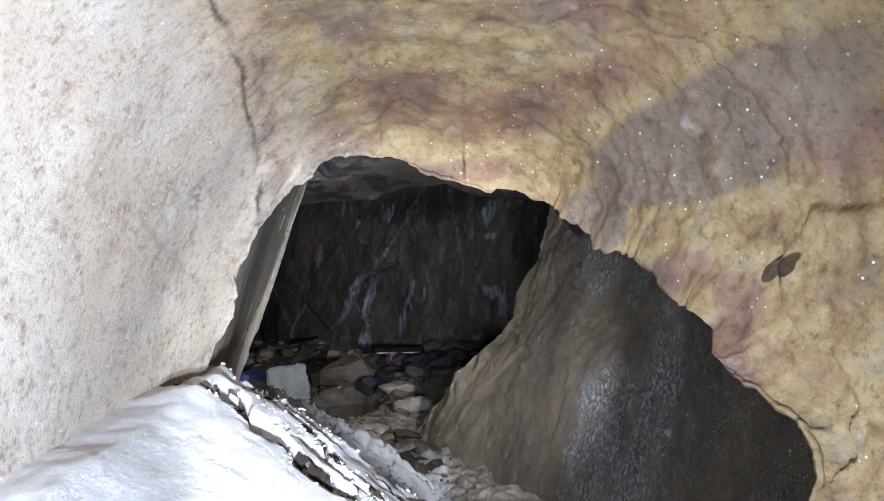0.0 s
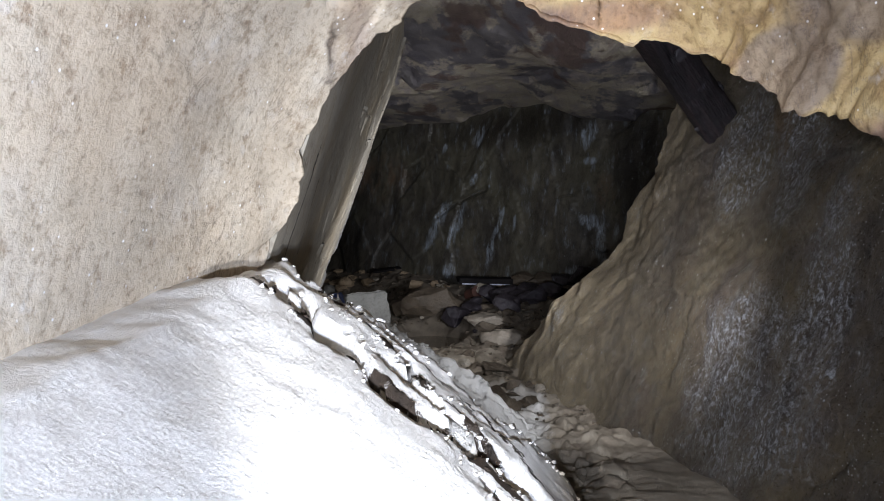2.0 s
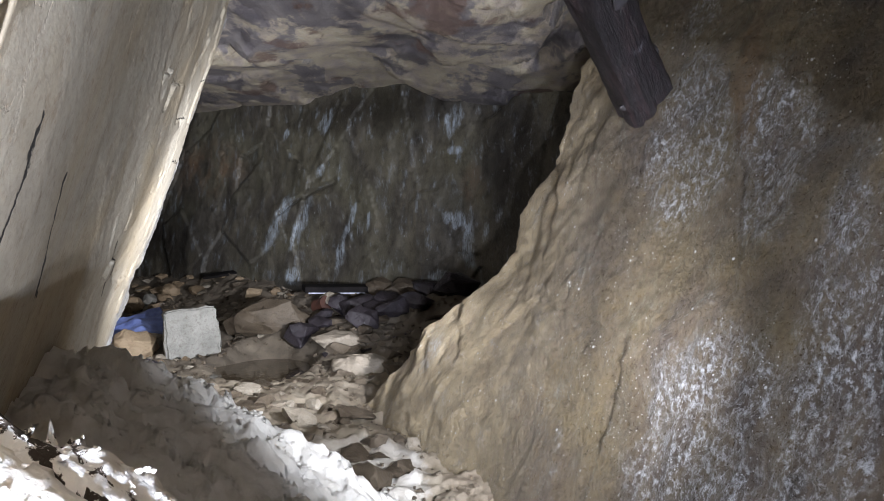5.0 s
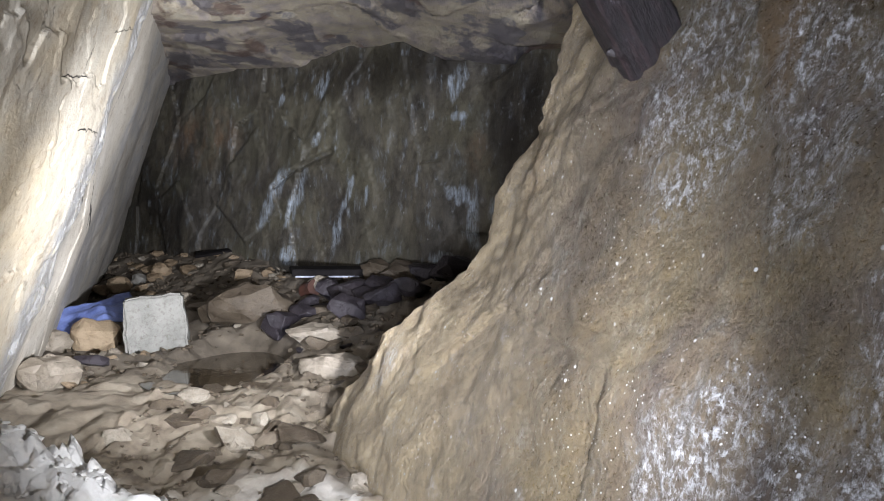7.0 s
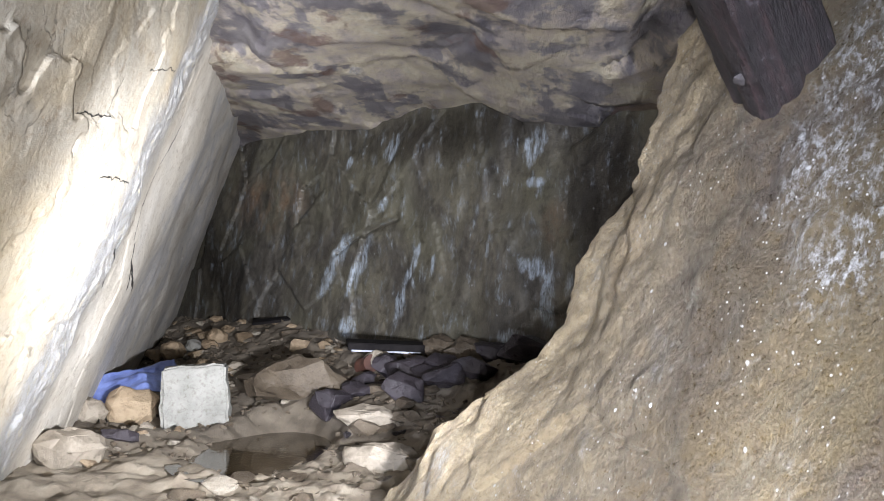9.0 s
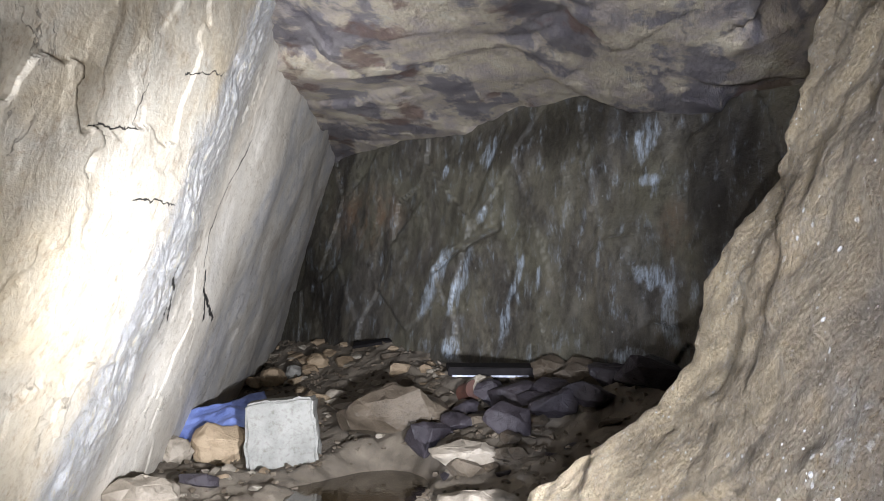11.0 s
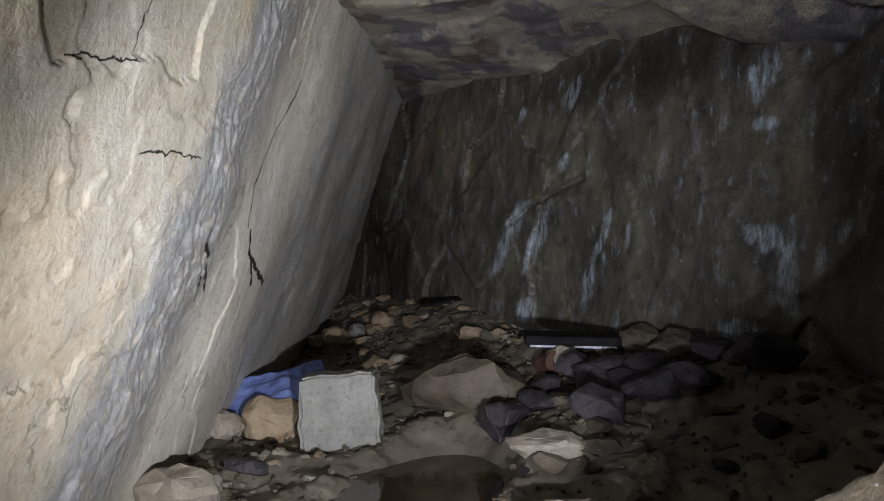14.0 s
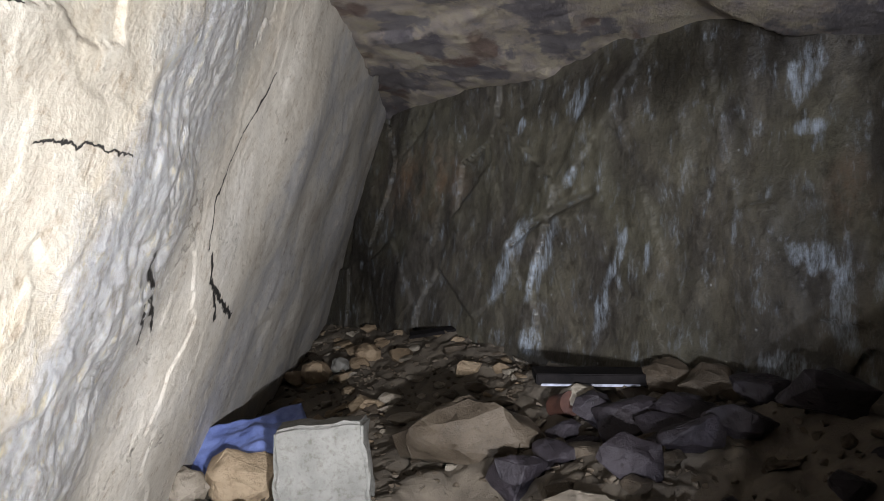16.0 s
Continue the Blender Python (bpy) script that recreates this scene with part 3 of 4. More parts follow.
def ground_full(x, y):
    p = np.stack([x, y, x * 0], -1)
    ragged = smooth(2.9, 3.2, y) * (1 - smooth(6.4, 6.8, y)) * (1 - smooth(0.2, 0.6, x))
    z = ground_height(x, y + ragged * 0.12 * fbm(p * 4.5, 6, 0.65, 51))
    ledge = np.clip((0.3 - x) / 0.5, 0, 1) * (1 - smooth(6.3, 7.0, y))
    z = z + (0.035 - 0.02 * ledge) * fbm(p * 2.2, 5, 0.45, 3)
    h, e = plates(p * np.array((4.5, 3.2, 1)), 21)
    z = z + ledge * (0.003 + 0.006 * smooth(3.3, 3.6, y)) * h
    z = z + ledge * (0.004 + 0.01 * smooth(3.3, 3.6, y)) * fbm(p * np.array((9.0, 9.0, 1)), 5, 0.6, 8)
    h, e = plates((p + 0.1 * fbm(p * 3, 3, 0.5, 30)[..., None]) * np.array((5.0, 5.5, 1)), 31)
    z = z + (1 - ledge) * smooth(4.5, 6.5, y) * (0.03 * np.abs(h) * smooth(0.0, 0.4, e) + 0.03 * fbm(p * 6, 4, 0.6, 33))
    h, e = plates((p + 0.06 * fbm(p * 4, 3, 0.5, 52)[..., None]) * np.array((7.0, 9.0, 1)), 53)
    crumbs = ragged * smooth(4.2, 4.8, y)
    z = z - crumbs * (0.04 * np.abs(h) + 0.03 * (1 - smooth(0.0, 0.12, e)))
    wob = 0.09 * fbm(p * 6, 6, 0.65, 12)
    for xs, ys, depth in STEPS:
        d = y + wob - np.interp(x, xs, ys)
        span = smooth(xs[0] - 0.1, xs[0], x) * (1 - smooth(xs[-1], xs[-1] + 0.15, x))
        z = z - depth * span * smooth(0.0, 0.015, d) * (1 - smooth(0.3 * depth + 0.02, 0.3 * depth + 0.07, d))
    pool = np.hypot((x + 1.22) / 0.42, (y - 9.95) / 0.85)
    return z * smooth(0.8, 1.3, pool) + (1 - smooth(0.8, 1.3, pool)) * np.minimum(z, 0.13)


def build_floor():
    x, y = np.meshgrid(np.concatenate([np.linspace(-5.0, -1.5, 95), np.linspace(-1.5, 0.5, 140)[1:], np.linspace(0.5, 3.3, 70)[1:]]), np.concatenate([np.linspace(-2.7, 1.5, 90), np.linspace(1.5, 7.0, 270)[1:], np.linspace(7.0, 17.0, 290)[1:]]), indexing="ij")
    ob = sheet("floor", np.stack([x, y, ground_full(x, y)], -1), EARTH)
    tagged(ob, "pale cracked sediment ledge and muddy grit cave floor", "floor", kind="structure")


def build_left_wall():
    y, z = np.meshgrid(np.concatenate([np.linspace(3.75, 6.5, 130), np.linspace(6.5, 10.8, 360)[1:], np.linspace(10.8, 17.0, 150)[1:]]),
                       np.concatenate([np.linspace(-0.4, 0.6, 50), np.linspace(0.6, 2.8, 190)[1:], np.linspace(2.8, 3.9, 50)[1:]]), indexing="ij")
    x, s = lean_left(y, z)
    p = np.stack([x, y, z], -1)
    q = p + 0.3 * np.stack([fbm(p * 1.3, 4, 0.55, 24), fbm(p * 1.3, 4, 0.55, 25), fbm(p * 1.3, 4, 0.55, 26)], -1)
    h, e = plates(q * np.array((0.6, 0.8, 0.7)), 41, 0.7)
    calm = (1 - 0.65 * smooth(-0.1, 0.5, s)) * (0.1 + 0.9 * smooth(5.5, 7.0, y))
    x = x + 0.02 * h * calm + 0.045 * fbm(p * 0.9, 6, 0.32, 5) * (0.4 + 0.6 * smooth(5.5, 7.0, y))
    h, e = plates(q * np.array((2.2, 3.0, 2.4)), 42, 0.8)
    x = x + 0.006 * h * calm
    wet = smooth(-0.05, 0.1, s) * (1 - smooth(0.6, 0.9, s))
    x = x + wet * 0.018 * fbm(p * np.array((5, 8, 5.0)), 4, 0.6, 6) 
    ob = sheet("wall_west", np.stack([x, y, z], -1), LEFT, flip=True, thick=0.3)
    tagged(ob, "leaning cream rock wall with wet streaked edge", "cave wall", kind="structure")


def build_slope():
    z, u = np.meshgrid(np.linspace(-0.6, 3.6, 260), np.linspace(0, 1, 330), indexing="ij")
    rim = np.interp(z, (-0.6, -0.1, 0.57, 1.03, 1.2, 1.38, 1.8, 1.95, 2.05, 2.35, 3.6), (8.8, 8.4, 7.72, 7.26, 7.16, 7.26, 6.98, 6.98, 7.12, 7.1, 7.15))
    rim = rim + 0.07 * fbm(np.stack([z * 3, z * 0 + 3.1, z * 0], -1), 5, 0.6, 4)
    face = np.minimum(u / 0.9, 1.0)
    turn = np.clip((u - 0.9) / 0.1, 0, 1)
    y = 0.6 + (rim - 0.6) * face ** 0.8
    x = lean_slope(y, z)
    p = np.stack([x, y, z], -1)
    x = x + 0.06 * fbm(p * 1.1, 6, 0.48, 7) + 0.012 * fbm(p * 9, 4, 0.6, 9)
    h, e = plates(p * np.array((1.0, 0.8, 1.1)), 51)
    x = x + 0.02 * h
    x = x + turn ** 2 * 1.5 + 0.03 * smooth(0.92, 1.0, face) * (1 - turn)
    y = y + 0.12 * np.sin(turn * math.pi / 2) - 0.1 * turn ** 2
    ob = sheet("wall_east", np.stack([x, y, z], -1), SLOPE)
    tagged(ob, "sloping wet brown rock slab with white crust and painted glints", "cave wall", kind="structure")


def build_back_wall():
    x, z = np.meshgrid(np.linspace(-5.2, 3.6, 360), np.linspace(-0.2, 3.9, 180), indexing="ij")
    y = back_wall(x) + 0.1 * (z - 1.5)
    p = np.stack([x, y, z], -1)
    y = y + 0.09 * fbm(p * np.array((1.1, 1, 0.8)), 6, 0.5, 11)
    h, e = plates(p * np.array((1.3, 1, 0.8)), 61)
    y = y + 0.05 * h
    y = y + 0.006 * fbm(p * np.array((4, 1, 1.8)), 4, 0.5, 13)
    d = segment_distance(x, z + 0.03 * fbm(p * 5, 3, 0.5, 2), [(-1.5, 1.8), (-1.2, 2.0), (-0.74, 2.14)])
    y = y + 0.12 * (1 - smooth(0.0, 0.05, d)) - 0.05 * smooth(0.22, 0.0, d) * (z < 2)
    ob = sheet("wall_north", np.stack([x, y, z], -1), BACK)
    tagged(ob, "dark wet rock face with pale drip streaks", "cave wall", kind="structure")


def build_ceiling():
    x, y = np.meshgrid(np.linspace(-5.0, 3.6, 250), np.linspace(3.4, 17.0, 380), indexing="ij")
    z = np.interp(x, (-3.5, -1.7, -0.5, 0.15, 0.5, 0.95, 1.6), (3.4, 3.26, 3.22, 3.12, 2.98, 2.9, 2.8))
    z = z - 0.3 * smooth(1.2, 3.2, (back_wall(x) - y) / 1.38) * smooth(1.2, 0.2, x)
    p = np.stack([x, y, z], -1)
    q = p + 0.25 * np.stack([fbm(p * 0.9, 3, 0.5, 4), fbm(p * 0.9, 3, 0.5, 5), z * 0], -1)
    h = sum(plates((q + np.array((a, b, 0))) * np.array((0.85, 0.38, 1)), 71, 1.0)[0] for a, b in ((0, 0), (0.05, 0.09), (-0.06, 0.05), (0.02, -0.09))) / 4
    z = z + 0.085 * h
    h, e = plates(q * np.array((2.2, 0.9, 1)), 81, 1.0)
    z = z + 0.014 * h + 0.02 * fbm(p * 2.0, 5, 0.45, 6)
    ob = sheet("ceiling", np.stack([x, y, z], -1), CEILING, flip=True)
    tagged(ob, "low ceiling of flaking cream and grey rock slabs", "ceiling", kind="structure")


LIP = [(-1.05, 3.62, 0.45), (-0.985, 3.62, 1.1), (-0.92, 3.6, 1.32), (-0.71, 3.55, 1.64), (-0.47, 3.5, 1.84), (-0.27, 3.5, 1.87), (0.07, 3.56, 1.72), (0.4, 3.6, 1.67),
       (0.65, 3.2, 1.39), (0.91, 2.7, 1.12), (0.92, 2.5, 0.92), (1.03, 2.25, 0.76), (1.03, 2.1, 0.6), (1.05, 2.0, -0.4)]
ARCH = [(-1.3, 0.0), (-1.28, 0.7), (-1.15, 1.2), (-1.0, 1.65), (-0.7, 2.05), (-0.3, 2.22), (0.1, 2.26), (0.5, 2.22), (0.95, 2.05), (1.3, 1.7), (1.42, 1.3), (1.45, 0.9), (1.4, 0.45), (1.35, -0.5)]


def build_portal():
    lip = np.array(LIP)
    arch = np.array(ARCH)
    n = 420
    at = np.concatenate([[0], np.cumsum(np.linalg.norm(np.diff(lip, axis=0), axis=1))])
    k = np.linspace(0, at[-1], n)
    lip = np.stack([np.interp(k, at, lip[:, c]) for c in range(3)], -1)
    arch = np.stack([np.interp(k, at, arch[:, c]) for c in range(2)], -1)
    soft = np.ones(31) / 31
    lip = np.stack([np.convolve(np.pad(lip[:, c], 15, mode="edge"), soft, mode="valid") for c in range(3)], -1)
    arch = np.stack([np.convolve(np.pad(arch[:, c], 15, mode="edge"), soft, mode="valid") for c in range(2)], -1)
    wob = np.stack([fbm(np.stack([k * 4, k * 0 + c * 7.7, k * 0], -1), 5, 0.6, 14 + c) for c in range(3)], -1)
    wob = wob * np.array((0.035, 0.015, 0.035))
    rows = []
    for v in np.linspace(0, 1, 30)[:-1]:
        rows.append(np.stack([arch[:, 0] * 1.05, k * 0 - 2.6 + 3.2 * v, arch[:, 1] + 0.05], -1))
    for v in np.linspace(0, 1, 190):
        w = v ** 2.4
        edge = lip + wob * v ** 8
        rows.append(np.stack([arch[:, 0] * (1.05 - 0.05 * v) * (1 - w) + edge[:, 0] * w, 0.6 + (edge[:, 1] - 0.6) * (1 - (1 - v) ** 1.25), (arch[:, 1] + 0.05) * (1 - w) + edge[:, 2] * w], -1))
    lip = lip + wob
    mid = np.array((0.0, 0.0, 1.0))
    away = lip - mid
    away[:, 1] = 0
    away /= np.linalg.norm(away, axis=1, keepdims=True)
    for v in np.linspace(0, 1, 40)[1:]:
        rows.append(lip + away * (0.02 + 0.45 * v ** 1.4 + 2.2 * max(v - 0.6, 0) ** 1.2) + np.array((0, 1, 0)) * 0.3 * math.sin(v * math.pi / 2))
    p = np.stack(rows, 1)
    nrm = normals(p)
    h, e = plates((p + 0.12 * np.stack([fbm(p * 2, 2, 0.5, 27 + c) for c in range(3)], -1)) * np.array((1.6, 1.3, 1.4)), 91)
    flat = 0.12 + 0.88 * smooth(-0.75, -0.1, p[..., 0])
    d = flat * (0.018 * h) + (0.02 + 0.03 * flat) * fbm(p * 1.7, 6, 0.38, 15) + 0.012 * flat * fbm(p * 12, 4, 0.6, 16)
    seam = np.abs(p[..., 0] + 0.92 - 0.32 * (p[..., 2] - 0.95) + 0.05 * fbm(p * 5, 4, 0.6, 17))
    d = d + 0.015 * (1 - smooth(0.0, 0.03, seam)) * smooth(2.0, 2.6, p[..., 1])
    d = d * (1 - 0.75 * np.exp(-(((np.arange(p.shape[1]) - 218) / 9.0) ** 2)))
    p = p + nrm * d[..., None]
    ob = sheet("wall_south", p, PORTAL)
    tagged(ob, "cream and ochre rock narrowing to a low arch", "cave wall", kind="structure")
    x, z = np.meshgrid(np.linspace(-2, 2, 60), np.linspace(-1, 3, 60), indexing="ij")
    q = np.stack([x, -2.5 + 0.1 * fbm(np.stack([x, x * 0, z], -1) * 2, 4, 0.5, 3), z], -1)
    tagged(sheet("wall_entrance", q, PORTAL, flip=True), "plain cream rock closing the passage", "cave wall", kind="structure")
    y, z = np.meshgrid(np.linspace(3, 17.0, 100), np.linspace(-0.6, 3.9, 60), indexing="ij")
    q = np.stack([3.3 + 0.1 * fbm(np.stack([y, y * 0, z], -1) * 2, 4, 0.5, 4), y, z], -1)
    tagged(sheet("wall_recess", q, BACK), "dark rock at the end of the recess", "cave wall", kind="structure")


build_floor()
build_left_wall()
build_slope()
build_back_wall()
build_ceiling()
build_portal()


# ---- things ----
def mesh_object(name, bm, material, parent=None, smooth_faces=True):
    me = bpy.data.meshes.new(name)
    bm.to_mesh(me)
    bm.free()
    me.materials.append(material)
    me.polygons.foreach_set("use_smooth", np.full(len(me.polygons), smooth_faces))
    me.set_sharp_from_angle(angle=radians(36))
    ob = new(name, me)
    ob.parent = parent
    return ob


def part(name, bm, material, parent, label=""):
    ob = mesh_object(name, bm, material, parent)
    return tagged(ob, label) if label else ob


def roughen(bm, amount, scale, seed):
    for v in bm.verts:
        p = v.co * scale + Vector((seed * 3.7, seed * 1.3, 0))
        v.co += v.co.normalized() * amount * noise.fractal(p, 0.6, 2.1, 4)


def stone_bm(seed, size=(1, 1, 1), points=16, cuts=2):
    """A broken stone: the hull of a few points, bevelled and roughened."""
    r = random.Random(seed)
    bm = bmesh.new()
    for _ in range(points):
        v = Vector((r.gauss(0, 1), r.gauss(0, 1), r.gauss(0, 1))).normalized() * r.uniform(0.85, 1.0)
        bm.verts.new((v.x * 0.5 * size[0], v.y * 0.5 * size[1], v.z * 0.5 * size[2]))
    hull = bmesh.ops.convex_hull(bm, input=bm.verts)
    loose = {g for g in hull["geom_interior"] + hull["geom_unused"] if isinstance(g, bmesh.types.BMVert)}
    bmesh.ops.delete(bm, geom=list(loose), context="VERTS")
    bmesh.ops.bevel(bm, geom=bm.edges[:], offset=0.025 * min(size), segments=1, affect="EDGES", clamp_overlap=True)
    bmesh.ops.triangulate(bm, faces=bm.faces[:])
    for _ in range(cuts - 1):
        bmesh.ops.subdivide_edges(bm, edges=[e for e in bm.edges if e.calc_length() > 0.2 * min(size)], cuts=1)
    bmesh.ops.triangulate(bm, faces=bm.faces[:])
    roughen(bm, 0.075 * min(size), 3.0 / min(size), seed)
    return bm


def block_bm(size, bevel, seed, cuts=7, rough=0.012):
    """A squared block with worn edges."""
    bm = bmesh.new()
    bmesh.ops.create_cube(bm, size=1.0)
    bmesh.ops.scale(bm, vec=size, verts=bm.verts)
    bmesh.ops.bevel(bm, geom=bm.edges[:], offset=bevel, segments=3, affect="EDGES")
    bmesh.ops.subdivide_edges(bm, edges=[e for e in bm.edges if e.calc_length() > 0.08], cuts=cuts, use_grid_fill=True)
    bmesh.ops.triangulate(bm, faces=bm.faces[:])
    roughen(bm, rough, 5.0, seed)
    return bm


def ground_at(x, y):
    return float(ground_full(np.array([[x]]), np.array([[y]]))[0, 0])


def rest(ob, x, y, sink=0.25, turn=(0, 0, 0), z=None):
    """Stands a thing on the floor, a little sunk."""
    m = Euler([radians(a) for a in turn]).to_matrix().to_4x4()
    low = min((m @ Vector(v.co)).z for v in ob.data.vertices)
    high = max((m @ Vector(v.co)).z for v in ob.data.vertices)
    base = ground_at(x, y) if z is None else z
    ob.matrix_world = Matrix.Translation((x, y, base - low - sink * (high - low))) @ m
    return ob


# the squared pale block and the large stones round it
block = mesh_object("stone_block", block_bm((0.5, 0.4, 0.5), 0.022, 3, 9, 0.03), GREY)
rest(block, -2.02, 10.62, 0.16, (-4, -5, 16))
tagged(block, "squared pale grey stone block standing on rubble", "stone block")


def big_stone(x, y, size, material, label, seed, turn=(0, 0, 0), sink=0.25, name="boulder"):
    ob = mesh_object(name, stone_bm(seed, size, 42, 3), material)
    rest(ob, x, y, sink, turn)
    tagged(ob, label, "stone", "large stones on the cave floor")
    return ob


big_stone(-1.35, 11.25, (1.05, 0.6, 0.5), DULL, "broad rounded brown boulder behind the puddle", 5, (0, 0, 8), 0.3)
big_stone(-2.6, 10.75, (0.5, 0.4, 0.42), TAN, "tan sandstone lump beside the squared block", 6, (0, 0, 20), 0.2)
big_stone(-2.85, 10.55, (0.28, 0.25, 0.26), PALE, "small pale stone beside the blue sheet", 7)
big_stone(-2.35, 9.25, (0.5, 0.4, 0.32), PALE, "pale flat-topped stone below the leaning wall", 8, (0, 0, 25), 0.2)
big_stone(-0.15, 12.0, (0.42, 0.35, 0.36), DULL, "rounded brown stone below the board", 9)
big_stone(0.1, 11.75, (0.55, 0.4, 0.36), DULL, "angular brown stone below the back wall", 10, (0, 10, 30))
big_stone(-0.72, 11.75, (0.34, 0.3, 0.26), PALE, "pale rounded stone among dark slabs", 11)
big_stone(-0.35, 9.3, (0.6, 0.4, 0.26), PALE, "flat pale stone on the cave floor", 12, (0, 0, -12))
big_stone(-0.6, 10.15, (0.52, 0.3, 0.2), PALE, "long pale stone at the edge of the puddle", 13, (0, 0, 14))


def slab(x, y, size, turn, seed, z=None, material=SLATE, label="dark slaty slab lying on the rubble"):
    ob = mesh_object("rock_slab", stone_bm(seed, size, 14, 3), material)
    rest(ob, x, y, 0.15, turn, z)
    tagged(ob, label, "rock slab", "dark slabs on the rubble")


slab(-0.95, 10.75, (0.55, 0.4, 0.3), (20, 10, 10), 21)
slab(-0.45, 11.35, (0.75, 0.4, 0.26), (10, -16, 12), 22)
slab(-0.35, 10.55, (0.42, 0.22, 0.36), (0, 38, 20), 23)
slab(-0.05, 10.8, (0.45, 0.35, 0.3), (0, -10, 35), 24)
slab(-0.05, 11.25, (0.5, 0.35, 0.26), (5, 14, -20), 25)
slab(0.35, 11.4, (0.6, 0.4, 0.24), (0, 8, 10), 26)


slab(-0.75, 11.0, (0.5, 0.35, 0.2), (14, 6, 50), 27)
slab(-0.2, 11.05, (0.55, 0.3, 0.16), (26, 0, -8), 28)
slab(0.2, 10.9, (0.5, 0.4, 0.2), (-8, 20, 30), 29)
slab(-0.6, 11.5, (0.4, 0.3, 0.3), (0, 30, 60), 30)
slab(0.6, 10.9, (0.8, 0.5, 0.3), (6, 10, 20), 31)
slab(-2.25, 9.75, (0.3, 0.2, 0.14), (0, 12, 20), 32)


# small stones over the floor, repeats of a few shapes
def scatter(count, box, sizes, materials, seed, label):
    r = random.Random(seed)
    stock = []
    for k in range(10):
        ob = mesh_object("stone", stone_bm(100 + seed * 13 + k, (1, 0.8, 0.62), 15, 2 if k % 2 else 1), materials[k % len(materials)])
        tagged(ob, label, "stone", label)
        stock.append(ob)
    made = 0
    used = set()
    for _ in range(count * 12):
        if made >= count:
            break
        x, y = r.uniform(box[0], box[1]), r.uniform(box[2], box[3])
        if (y < 8.6 and x > lean_slope(y, 0.2) - 0.1) or x < float(lean_left(np.array(y), np.array(0.5))[0]) + 0.05 or y > back_wall(x) - 0.12:
            continue
        if math.hypot((x + 1.22) / 0.5, (y - 9.95) / 0.95) < 1 or (abs(x + 2.02) < 0.45 and abs(y - 10.6) < 0.4):
            continue
        k = r.randrange(10)
        size = r.uniform(*sizes) * r.choice((0.6, 0.8, 1.0, 1.3))
        m = Matrix.LocRotScale((x, y, ground_at(x, y) + 0.04 * size), Euler((r.uniform(-0.4, 0.4), r.uniform(-0.4, 0.4), r.uniform(0, 6.28))), None)
        if k not in used:
            used.add(k)
            ob = stock[k]
            ob.matrix_basis = m
        else:
            ob = copy_thing(stock[k], m)
        ob.scale = (size, size * r.uniform(0.8, 1.2), size * r.uniform(0.5, 1.0))
        made += 1
    for k in range(10):
        if k not in used:
            bpy.data.objects.remove(stock[k])


scatter(70, (-1.4, 0.5, 6.5, 9.6), (0.12, 0.32), (DULL, PALE, DULL), 1, "pale broken stone on the cave floor")
scatter(45, (-3.0, -2.1, 9.0, 10.7), (0.06, 0.14), (PALE, PALE, TAN), 5, "small pale stone at the foot of the leaning wall")
scatter(75, (-3.6, -1.3, 9.0, 13.0), (0.08, 0.2), (PALE, TAN, DULL), 2, "rubble stone below the leaning wall")
scatter(80, (-1.3, 1.3, 9.8, 12.4), (0.1, 0.26), (DULL, DULL, SLATE), 3, "brown wet stone below the back wall")
scatter(90, (-4.2, -1.2, 11.8, 15.8), (0.14, 0.3), (TAN, DULL, PALE), 4, "tan stone heaped in the far corner")


